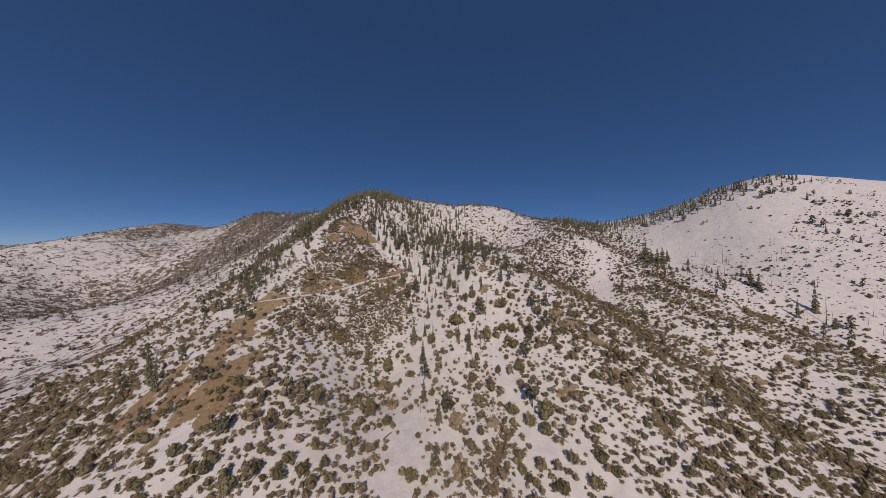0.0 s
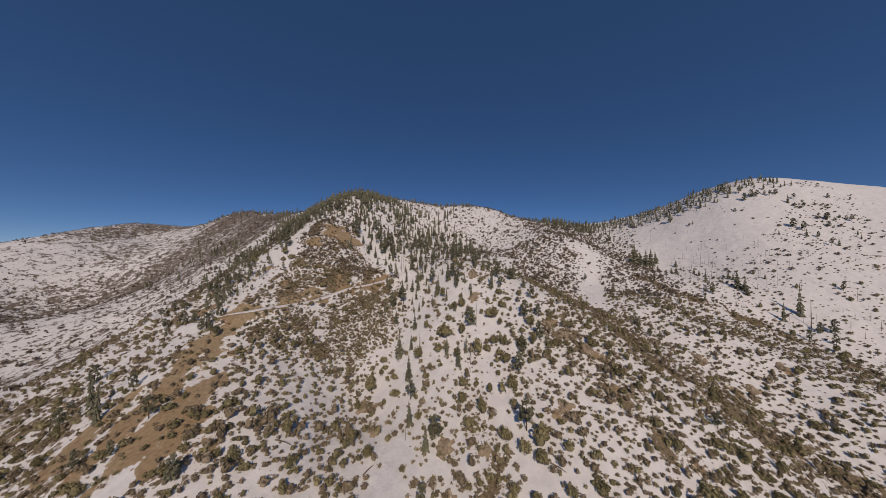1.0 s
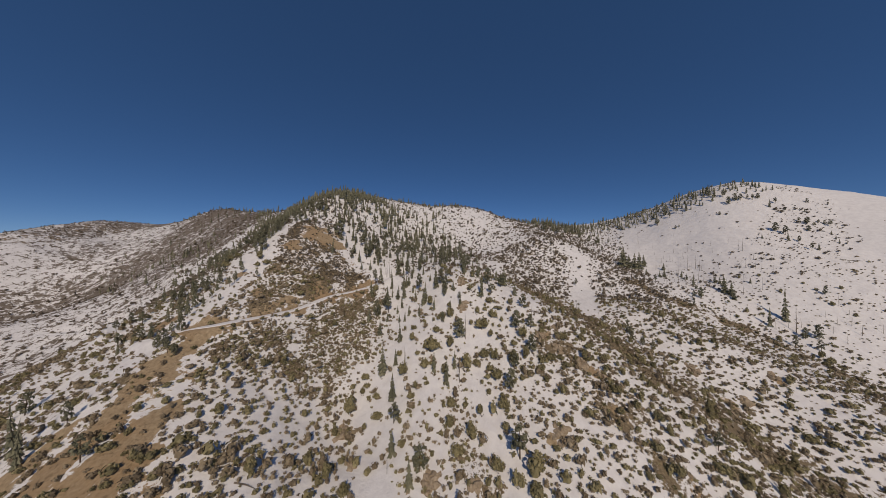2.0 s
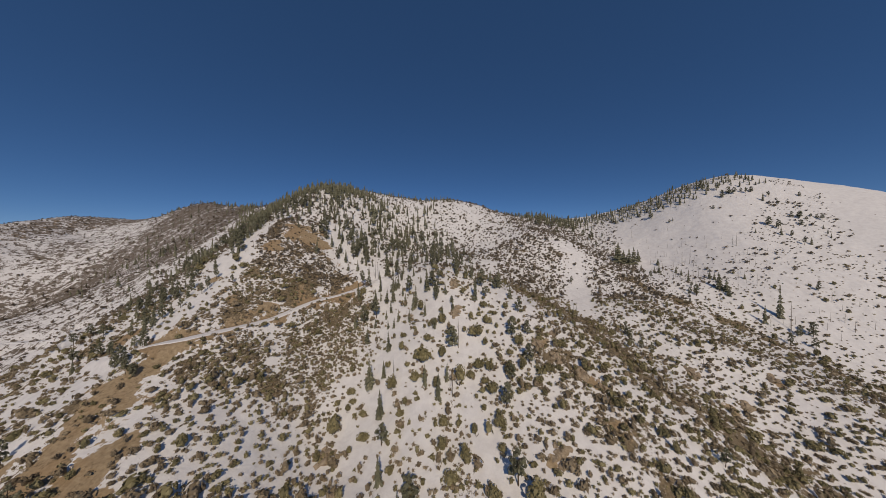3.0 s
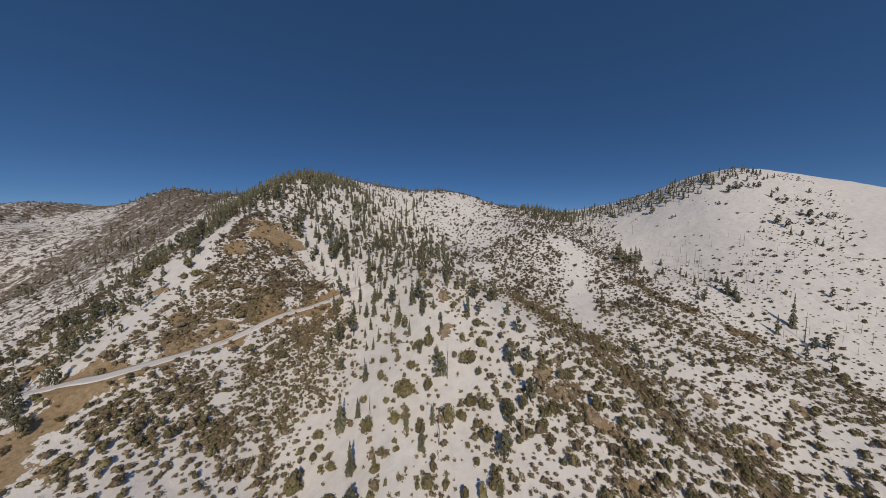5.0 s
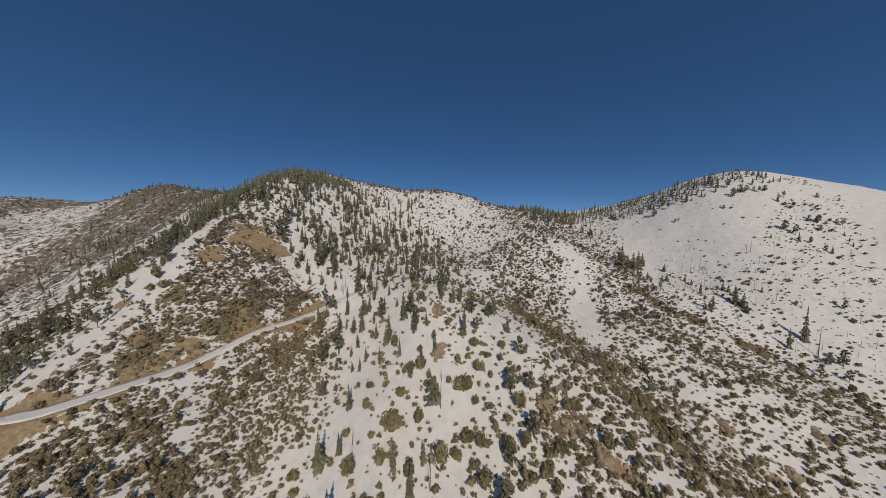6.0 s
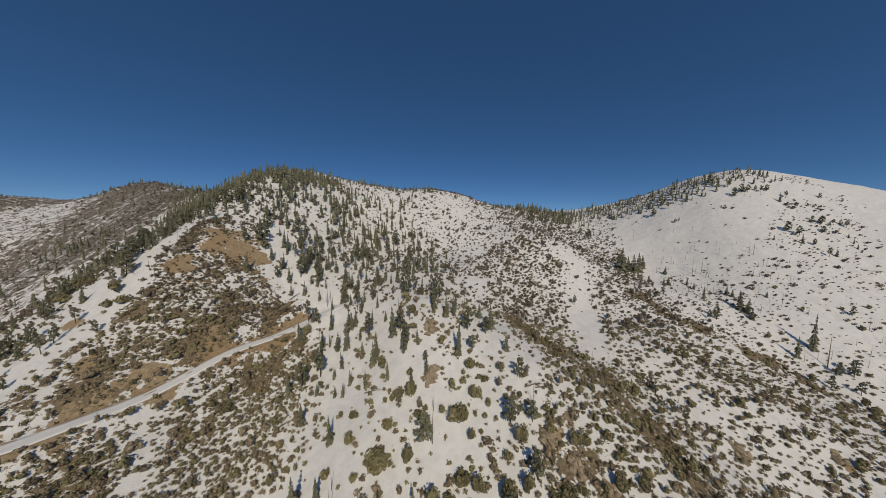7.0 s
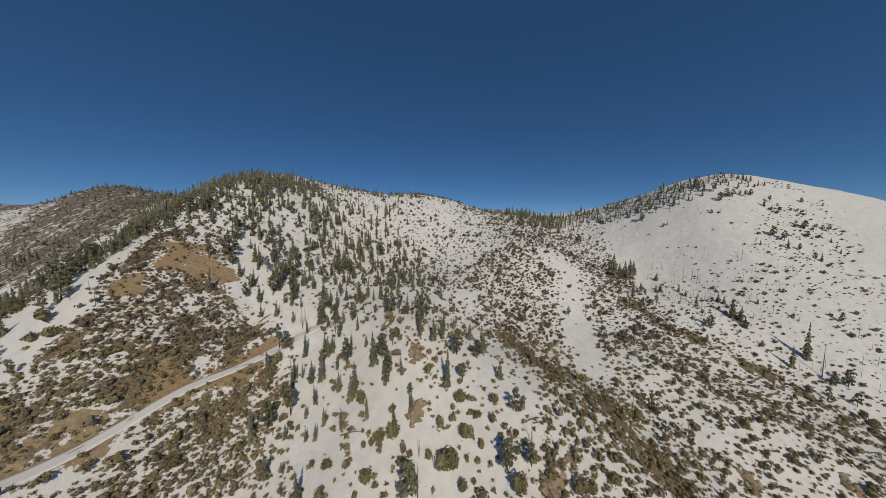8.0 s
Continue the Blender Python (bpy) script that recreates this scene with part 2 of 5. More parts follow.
def smooth(a, b, v):
    s = np.clip((v - a) / (b - a), 0, 1)
    return s * s * (3 - 2 * s)


def landform(x, y):
    """The lie of the land without the small roughness."""
    x, y = np.asarray(x, float), np.asarray(y, float)
    z = LEVEL + EAST_RISE * 600 * np.tanh(x / 600) + NORTH_RISE * 400 * np.tanh(y / 400)
    for hx, hy, r, h in HILLS + FAR_SPURS + SPURS + GULLIES + HUMMOCKS + KNOLLS + WEST_FOLDS + MIDDLE_FOLDS + EAST_FOLDS + DOME_FOLDS + VALLEY_FOLDS + VALLEY_FOLDS_BEYOND + EAST_SHOULDERS:
        z = z + h * np.exp(-((x - hx) ** 2 + (y - hy) ** 2) / (2 * r * r))
    far = smooth(650, 1500, np.hypot(x, y))
    return z * (1 - far) + far * (-70 + 90 * fractal(x, y, 900, 3, 40))


ROAD = [(-7.3, 136.7), (-12.5, 134.2), (-19.4, 131.7), (-26.5, 126.7), (-35.1, 121.1), (-45.3, 108.6), (-55.1, 99.9), (-60.8, 96.0), (-66.5, 96.0), (-72.7, 96.2), (-82.2, 98.8), (-94.4, 104.7), (-111.0, 116.2), (-123.3, 129.1), (-179.7, 178.6), (-183.2, 175.4), (-197.0, 177.7), (-214.1, 181.0)]
ROAD_WIDTH = 3.8


def dense(points, step):
    """Points along a smooth line through those given."""
    p = np.array(points, float)
    q = np.vstack([2 * p[0] - p[1], p, 2 * p[-1] - p[-2]])
    out = []
    for a, b, c, d in zip(q, q[1:], q[2:], q[3:]):
        for t in np.linspace(0, 1, max(2, int(np.linalg.norm(c - b) / step)), endpoint=False):
            out.append(0.5 * (2 * b + (c - a) * t + (2 * a - 5 * b + 4 * c - d) * t * t + (3 * b - a - 3 * c + d) * t ** 3))
    return np.array(out + [p[-1]])


road_line = dense(ROAD, 1.0)
road_level = landform(road_line[:, 0], road_line[:, 1])
road_level = np.convolve(np.pad(road_level, 8, mode="edge"), np.ones(17) / 17, mode="valid")


def along_road(x, y):
    """Distance from the road's middle, and the road's level there."""
    flat = np.stack([np.ravel(x), np.ravel(y)], 1)
    far, level = np.full(len(flat), 1e3), np.zeros(len(flat))
    near = np.flatnonzero((flat[:, 0] > -230) & (flat[:, 0] < 5) & (flat[:, 1] > 85) & (flat[:, 1] < 200))
    for part_ in np.array_split(near, max(1, len(near) // 4000)):
        d = np.hypot(flat[part_, None, 0] - road_line[None, :, 0], flat[part_, None, 1] - road_line[None, :, 1])
        k = d.argmin(1)
        far[part_], level[part_] = d[np.arange(len(part_)), k], road_level[k]
    far[(flat[:, 0] > -108) & (flat[:, 0] < -85)] = 1e3
    return far.reshape(np.shape(x)), level.reshape(np.shape(x))


def height(x, y):
    """The ground, with its roughness and the bench cut for the road."""
    x, y = np.asarray(x, float), np.asarray(y, float)
    away = np.hypot(x - 20, y - 100)
    z = landform(x, y) + (fractal(x, y, 14, 4, 3) - 0.5) * 1.7 + (fractal(x, y, 3.2, 3, 9) - 0.5) * 0.7
    z = z + smooth(260, 500, away) * (fractal(x, y, 70, 5, 21) - 0.5) * 11
    d, level = along_road(x, y)
    return z + (level - z) * smooth(5.0, 2.6, d)


def belt(x, y, line, width):
    """1 on a wavering line of plan points, fading out over its width."""
    x, y = x + (fractal(x, y, 7, 3, 101) - 0.5) * 7, y + (fractal(x, y, 7, 3, 131) - 0.5) * 7
    best = np.full(np.shape(x), 1e9)
    for (ax, ay), (bx, by) in zip(line, line[1:]):
        t = np.clip(((x - ax) * (bx - ax) + (y - ay) * (by - ay)) / ((bx - ax) ** 2 + (by - ay) ** 2), 0, 1)
        best = np.minimum(best, np.hypot(x - ax - t * (bx - ax), y - ay - t * (by - ay)))
    return np.exp(-(best / width) ** 2)


RIB_NEAR = [(48.7, 125.3), (56.5, 116.0), (63.3, 104.4), (67.2, 92.9), (70.4, 82.1), (76.0, 74.0), (86.1, 69.1), (95.7, 64.4), (110, 54)]
UPPER_FIELD = [(71.1, 172.4), (60.8, 148.5), (52.3, 125.0), (53.2, 111.4)]
FAR_FIELD = [(97.5, 187.5), (113.0, 177.2), (119.5, 161.3), (115.7, 143.9), (118.4, 129.2)]
RIB_LOW = [(81.3, 97.7), (91.7, 88.5), (102.3, 77.6), (119.4, 67.5)]
RIB_FAR = [(117.1, 156.7), (122.4, 141.0), (130.2, 127.4), (143.3, 114.5), (148.4, 102.6), (151.6, 88.9), (158, 76)]
RIB_MIDDLE = [(11.4, 49.6), (13.7, 64.5), (15.0, 87.4), (19.5, 103.1), (21.1, 115.7)]
ROCKY_RIB = [(37.9, 96.3), (42.4, 84.6), (46.1, 74.0), (54.0, 61.7), (59.1, 51.1)]
WEST_BELT = [(-93.1, 159.8), (-81.7, 134.5), (-85.6, 122.5), (-91.3, 109.7), (-85.8, 94.9)]
WEST_SPUR = [(-58.9, 143.2), (-60.7, 128.6), (-56.2, 114.8), (-62.0, 93.8), (-61.9, 75.8), (-48.6, 58.2)]
CLEARINGS = [
    ([(-18.7, 145.1), (-11.4, 132.8), (-5.7, 115.2), (-4.0, 98.9), (-6.9, 83.6), (-10.6, 63.1), (-9.4, 46.9)], 3.2),
    ([(15.8, 96.2), (16.9, 82.8), (17.2, 68.8), (19.4, 60.2), (26.0, 53.1), (33.6, 48.0)], 3.2),
    ([(101.4, 167.4), (93.7, 153.2), (85.3, 141.1), (79.4, 131.4), (72.1, 118.5)], 7.5),
    ([(-41.4, 106.3), (-34.1, 94.3), (-29.2, 89.2)], 1.8),
    ([(0.4, 131.1), (9.7, 110.9), (23.6, 93.8)], 3.4),
    ([(-75.0, 150.5), (-71.2, 136.6), (-72.4, 122.2), (-69.0, 106.7), (-71.1, 100.8)], 6.0),
    ([(-57.3, 89.9), (-61.2, 84.3)], 2.2),
    ([(-58.9, 88.5), (-57.3, 75.9), (-52.6, 60.3), (-53.0, 47.9)], 2.2),
    ([(-69.9, 98.7), (-74.0, 85.6), (-76.3, 73.5)], 2.6),
    ([(-90.9, 97.6), (-95.4, 82.7)], 3.0),
    ([(-41.6, 162.5), (-35.1, 147.0), (-23.4, 137.9)], 4.0),
    ([(-19.0, 160.5), (18.0, 137.8), (57.5, 147.6)], 3.0),
]
SOIL_STRIPS = [
    ([(-62.0, 88.6), (-65.0, 79.5), (-63.8, 71.9), (-63.8, 64.1), (-62.9, 57.2)], 3.5),
    ([(-49.5, 63.7), (-50.4, 59.7), (-49.9, 54.0)], 1.6),
    ([(-59.7, 147.5), (-56.4, 150.6), (-51.6, 154.8)], 3.0),
    ([(-51.3, 156.2), (-47.8, 151.9), (-42.5, 147.3)], 1.7),
    ([(-58.4, 126.5), (-52.3, 128.3)], 1.8),
    ([(-54.1, 113.8), (-48.6, 115.0)], 2.6),
    ([(-61.0, 134.4), (-58.2, 137.3), (-55.2, 141.9)], 2.3),
    ([(-54.7, 95.1), (-50.4, 97.8)], 2.2),
    ([(-52.1, 73.7), (-54.8, 64.5), (-57.1, 52.2)], 3.0),
    ([(-72.4, 70.4), (-73.4, 59.0)], 2.0),
    ([(24.6, 195.3), (44.8, 200.9)], 0.8),
    ([(62.5, 213.6), (86.2, 227.0)], 0.8),
    ([(58.1, 240.8), (89.6, 241.4)], 1.6),
    ([(-96.8, 107.9), (-79.7, 107.2)], 1.6),
]
SOIL = [(-44.5, 159.1, 2.5), (3.8, 53.5, 1.8), (30.6, 66.1, 1.6), (16.6, 105.1, 1.2), (18.3, 114.6, 1.2), (94.5, 91.2, 1.6), (39.2, 88.5, 1.5), (-26.8, 100.0, 1.6), (4.8, 122.6, 1.5), (48.2, 78.4, 1.6), (93.3, 80.9, 2.0), (115.4, 86.4, 2.0), (-15.5, 84.5, 1.6), (-72.3, 124.1, 2)]

# ---- zones of the slope, as outlines on the plan ----
SPUR = [(-60.6, 165.9), (-43.5, 149.5), (-30.1, 138.6), (-21.1, 134.6), (-28.4, 128.5), (-35.3, 121.1), (-44.1, 115.1), (-50.2, 109.7), (-52.2, 106.6), (-63.0, 117.2), (-62.1, 121.6), (-61.8, 128.8), (-67.8, 139.9), (-70.5, 151.2), (-68.9, 161.6)]
WEST_STRIP = [(-63.8, 118.0), (-83.5, 136.6), (-80.9, 144.6), (-85.2, 163.4), (-71.5, 173.0), (-63.1, 168.5), (-68.9, 161.6), (-70.5, 151.2), (-67.8, 139.9), (-62.1, 129.2), (-62.8, 122.3)]
GULLY = [(-52.2, 170.7), (-41.3, 170.2), (-26.0, 154.0), (-10.5, 135.9), (-16.3, 133.8), (-26.6, 141.4), (-38.5, 154.6)]
STAND = [(-52.2, 191.4), (-43.8, 227.3), (-4.7, 231.3), (28.3, 196.4), (22.9, 135.7), (7.1, 122.5), (-10.5, 135.9), (-26.0, 154.0), (-41.3, 170.2)]
SHOULDER = [(-37.8, 255.2), (53.1, 253.0), (78.7, 259.6), (74.7, 178.5), (59.7, 180.9), (44.2, 152.7), (27.5, 151.9), (28.3, 196.4), (-4.7, 231.3)]
HIGH_FIELD = [(59.7, 180.9), (80.6, 177.2), (91.7, 163.5), (76.5, 147.3), (73.0, 134.6), (65.9, 119.1), (56.3, 118.3), (43.9, 123.4), (41.9, 132.9), (44.2, 152.7)]
CHUTE = [(87.0, 150.5), (94.0, 149.5), (95.0, 144.0), (89.5, 135.5), (80.0, 121.2), (68.5, 108.5), (71.8, 117.2), (75.2, 127.9), (82.0, 141.9)]
SADDLE = [(73.9, 244.6), (120.1, 270.4), (162.9, 256.6), (162.3, 205.6), (119.1, 153.7), (109.1, 153.4), (99.3, 160.8), (87.1, 166.2), (80.6, 177.2), (81.7, 208.9)]
EAST_FIELD = [(109.1, 153.4), (118.3, 136.0), (132.0, 116.2), (141.7, 99.9), (135.8, 88.1), (120.0, 82.9), (83.2, 88.4), (81.8, 98.6), (75.7, 109.1), (86.4, 124.0)]
DOME_TOP = [(167.5, 205.9), (218.2, 221.0), (249.9, 187.8), (260.3, 165.8), (290.0, 149.5), (300.0, 120.0), (236.3, 124.5), (208.6, 139.6), (180.9, 156.9), (157.4, 165.2), (153.2, 187.0)]
DOME_FOOT = [(157.2, 165.1), (180.8, 156.8), (208.5, 139.6), (235.7, 124.3), (200.0, 90.0), (149.9, 93.1), (150.8, 103.6), (144.6, 115.2), (131.4, 128.2), (123.7, 140.6)]
DOME_ROCKS = [(204, 153), (224, 160), (246, 166), (264, 156), (248, 134), (226, 128), (212, 140)]
CENTRE = [(-9.7, 132.3), (7.1, 121.4), (23.6, 128.4), (40.1, 127.8), (46.6, 111.4), (41.5, 95.9), (35.1, 89.2), (-2.2, 99.6), (-11.6, 114.3), (-14.1, 126.5)]
FLANK = [(-57.3, 92.5), (-51.9, 98.8), (-46.8, 110.4), (-35.0, 117.6), (-21.2, 127.3), (-13.9, 120.0), (-15.4, 108.4), (-17.9, 99.7), (-24.0, 90.9), (-55.3, 85.9), (-60.6, 90.5)]
FLANK_CHUTE = [(-44.4, 104.1), (-42.7, 105.4), (-37.7, 99.3), (-35.9, 94.3), (-39.0, 93.4), (-40.8, 99.7)]
FOOT_CHUTE = [(-18.9, 95.7), (-13.6, 95.2), (-10.9, 80.4), (-5.2, 59.6), (-3.7, 49.6), (-8.4, 49.3), (-10.9, 62.5)]
FOOT_SNOW = [(13.4, 78.9), (20.0, 78.2), (22.5, 67.8), (20.4, 57.7), (25.6, 52.3), (34.7, 49.4), (25.1, 48.9), (20.6, 53.4), (18.0, 56.1), (16.0, 62.8)]
BARE_TOP = [(-62.4, 156.8), (-48.6, 156.4), (-38.4, 150.3), (-42.7, 147.9), (-48.6, 149.2), (-58.6, 146.7)]
BARE_STEP = [(-64.6, 139.6), (-57.7, 143.4), (-55.1, 138.5), (-59.7, 135.6)]
BARE_BANK = [(-50.7, 109.8), (-48.0, 115.4), (-43.7, 117.1), (-45.7, 112.1)]
# outline, then the shares of brush, larger bushes, litter and bare soil on it
ZONES = [
    (SHOULDER, 0.27, 0.06, 0.0, 0.0), (STAND, 0.30, 0.06, 0.0, 0.0), (SADDLE, 0.52, 0.25, 0.06, 0.0), (EAST_FIELD, 0.80, 0.34, 0.08, 0.0),
    (HIGH_FIELD, 0.97, 0.72, 0.22, 0.0), (DOME_FOOT, 0.27, 0.10, 0.03, 0.0), (DOME_TOP, 0.02, 0.0, 0.0, 0.0), (DOME_ROCKS, 0.34, 0.1, 0.04, 0.0), (CHUTE, 0.13, 0.02, 0.0, 0.0), (CENTRE, 0.26, 0.14, 0.0, 0.0),
    (FLANK, 1.0, 0.50, 0.32, 0.04), (FLANK_CHUTE, 0.06, 0.02, 0.0, 0.0), (FOOT_CHUTE, 0.08, 0.05, 0.0, 0.0), (FOOT_SNOW, 0.3, 0.16, 0.04, 0.0),
    (SPUR, 1.0, 0.52, 0.60, 0.20), (WEST_STRIP, 0.10, 0.05, 0.0, 0.0), (GULLY, 0.15, 0.04, 0.0, 0.0), (BARE_TOP, 0.12, 0.05, 0.2, 0.95), (BARE_STEP, 0.10, 0.05, 0.2, 0.95), (BARE_BANK, 0.25, 0.2, 0.3, 0.75),
]

# beyond the spur: outline, then what it adds to brush and to bare soil
PEAK_FACE = [(-299, 376), (-315, 446), (-190, 345), (-145, 260), (-125, 205), (-135, 191), (-240, 268), (-279, 286), (-280, 311)]
BOWL = [(-429, 281), (-418, 310), (-423, 353), (-416, 376), (-415, 428), (-298, 361), (-285, 316), (-312, 301), (-337, 293), (-365, 280), (-378, 250)]
RIM = [(-447, 293), (-446, 312), (-467, 354), (-480, 420), (-464, 443), (-422, 435), (-420, 387), (-425, 354), (-420, 311), (-434, 284)]
VALLEY_FLOOR = [(-373, 246), (-363, 279), (-332, 289), (-267, 246), (-254, 207), (-237, 176), (-245, 120), (-360, 150)]
FAR_ZONES = [(PEAK_FACE, 0.05, 0.0), (BOWL, -0.08, 0.0), (RIM, 0.12, 0.30), (VALLEY_FLOOR, 0.08, 0.0)]


def far_zoned(x, y, column):
    u, v = x + (fractal(x, y, 40, 4, 181) - 0.5) * 60, y + (fractal(x, y, 40, 4, 191) - 0.5) * 60
    return sum(smooth(-8, 8, within(u, v, row[0])) * row[column] for row in FAR_ZONES)


def within(x, y, outline):
    """Metres inside an outline; negative outside it."""
    far, inside = np.full(np.shape(x), 1e9), np.zeros(np.shape(x), bool)
    for (ax, ay), (bx, by) in zip(outline, outline[1:] + outline[:1]):
        t = np.clip(((x - ax) * (bx - ax) + (y - ay) * (by - ay)) / ((bx - ax) ** 2 + (by - ay) ** 2), 0, 1)
        far = np.minimum(far, np.hypot(x - ax - t * (bx - ax), y - ay - t * (by - ay)))
        inside ^= ((ay > y) != (by > y)) & (x < (bx - ax) * (y - ay) / (by - ay + 1e-9) + ax)
    return np.where(inside, far, -far)


def zoned(x, y, column, value):
    """The value, replaced by that of the zones, whose edges waver."""
    shape = np.shape(x)
    x, y, value = np.ravel(x), np.ravel(y), np.ravel(value) + 0.0
    u, v = x + (fractal(x, y, 9, 3, 161) - 0.5) * 8, y + (fractal(x, y, 9, 3, 171) - 0.5) * 8
    for row in ZONES:
        xs, ys = [p[0] for p in row[0]], [p[1] for p in row[0]]
        near = np.flatnonzero((u > min(xs) - 4) & (u < max(xs) + 4) & (v > min(ys) - 4) & (v < max(ys) + 4))
        w = smooth(-1.5, 1.5, within(u[near], v[near], row[0]))
        value[near] = value[near] * (1 - w) + w * row[column]
    return value.reshape(shape)


def east_slope(x, y):
    """1 beyond the far rib, on the way up to the snow dome."""
    limit = np.interp(y, [40, 82, 102, 112, 129, 148, 173, 262], [198, 158, 122, 117, 121, 129, 142, 200])
    return smooth(limit + 1, limit + 9, x)


def spur_face(x, y):
    """1 on the three-cornered brush face between the spur's crest, the road and the gully."""
    x, y = x + (fractal(x, y, 8, 3, 141) - 0.5) * 8, y + (fractal(x, y, 8, 3, 151) - 0.5) * 8
    bank = np.interp(x, [p[0] for p in ROAD[7::-1]], [p[1] for p in ROAD[7::-1]])
    gully = -((x + 48) * 23.3 + (y - 162.3) * 32.4) / 39.9
    west = np.interp(y, [100, 127, 154], [-69.5, -67, -57])
    return smooth(west - 3, west + 3, x) * smooth(0, 5, gully) * smooth(0, 2, y - bank)


def cap(x, y):
    """1 under the dense trees on the summit."""
    return belt(x, y, [(-86, 203), (-73, 213), (-60, 221), (-46, 228), (-32, 238)], 6)


def west_flank(x, y):
    """1 on the even brush slope below the road."""
    return smooth(-10, -17, x) * smooth(-60, -52, x) * smooth(76, 90, y) * smooth(136, 126, y)


def even_brush(x, y):
    """The least density where the brush stands evenly."""
    return 0.95 * np.maximum(np.maximum(west_flank(x, y), spur_face(x, y)), np.maximum(belt(x, y, UPPER_FIELD, 15), belt(x, y, FAR_FIELD, 10)))


def cover(x, y):
    """The share of the ground that brush covers."""
    c = 0.60 + 0.14 * smooth(90, 70, y)
    c = c + (0.06 + 0.38 * smooth(78, 96, y)) * smooth(-10, -18, x) * smooth(135, 120, y) * smooth(-54, -44, x)
    c = c - 0.12 * smooth(-54, -64, x) + 0.10 * smooth(-78, -94, x)
    c = c + 0.3 * smooth(40, 46, x) * smooth(74, 66, x) * smooth(80, 70, y)
    c = c - 0.04 * smooth(84, 96, y) * smooth(-14, -8, x) * smooth(52, 42, x)
    c = c - 0.20 * smooth(118, 140, y) * smooth(-45, -35, x) * smooth(40, 25, x)
    c = c + (0.36 - 0.2 * smooth(90, 74, y) * smooth(52, 64, x)) * smooth(36, 50, x) * smooth(205, 170, y)
    c = c + 0.45 * spur_face(x, y) + 0.06 * smooth(88, 72, y) * smooth(-60, -70, x)
    c = c + 0.3 * smooth(20, 28, x) * smooth(62, 54, x) * smooth(92, 82, y)
    c = c * (1 - smooth(178, 205, y) * 0.5)
    e = east_slope(x, y)
    c = c * (1 - e) + e * np.interp(y + 0.35 * x, [140, 165, 185, 205, 225], [0.50, 0.38, 0.24, 0.07, 0.02]) + e * 0.36 * smooth(0.55, 0.66, fractal(x * 0.6, y * 1.5, 16, 3, 88))
    c = zoned(x, y, 1, c)
    for line, width, amount in ((RIB_NEAR, 9, 0.4), (RIB_LOW, 5, 0.1), (RIB_FAR, 7, 0.6), (RIB_MIDDLE, 4, 0.2), (ROCKY_RIB, 7, 0.25)):
        c = c + amount * belt(x, y, line, width)
    for line, width in CLEARINGS:
        c = c * (1 - (0.95 if width > 2.9 else 0.72) * belt(x, y, line, width))
    d, _ = along_road(x, y)
    c = np.where(d < 2.7, 0, c)
    lumpy = 0.35 + 1.25 * fractal(x, y, 13, 3, 55)
    return np.clip(c * np.maximum(lumpy, even_brush(x, y)), 0, 1)


def large_cover(x, y):
    """The share of places where a larger bush stands."""
    c = 0.26 + 0.0 * x
    c = np.maximum(c, 0.9 * smooth(27, 35, x) * smooth(84, 68, x) * smooth(128, 104, y))
    c = np.maximum(c, (0.52 + 0.24 * smooth(80, 94, y)) * smooth(-8, -14, x) * smooth(-60, -50, x) * smooth(134, 124, y))
    c = np.maximum(c, 0.88 * spur_face(x, y))
    c = np.maximum(c, 0.6 * belt(x, y, RIB_FAR, 8))
    c = np.maximum(c, 0.8 * belt(x, y, UPPER_FIELD, 13))
    c = np.maximum(c, 0.7 * belt(x, y, FAR_FIELD, 8))
    c = np.maximum(c, 0.5 * smooth(88, 72, y) * smooth(-56, -64, x))
    c = np.maximum(c, 0.5 * smooth(-60, -68, x) * smooth(150, 130, y))
    c = np.maximum(c, 0.4 * belt(x, y, WEST_BELT, 7))
    c = np.maximum(zoned(x, y, 2, c * (1 - 0.8 * east_slope(x, y))), 0.9 * np.maximum(belt(x, y, RIB_FAR, 6), belt(x, y, RIB_NEAR, 8)))
    for line, width in CLEARINGS:
        c = c * (1 - (0.97 if width > 2.9 else 0.8) * belt(x, y, line, width))
    d, _ = along_road(x, y)
    return np.where(d < 3.0, 0, c * np.maximum(0.45 + 1.05 * fractal(x, y, 13, 3, 55), even_brush(x, y)))


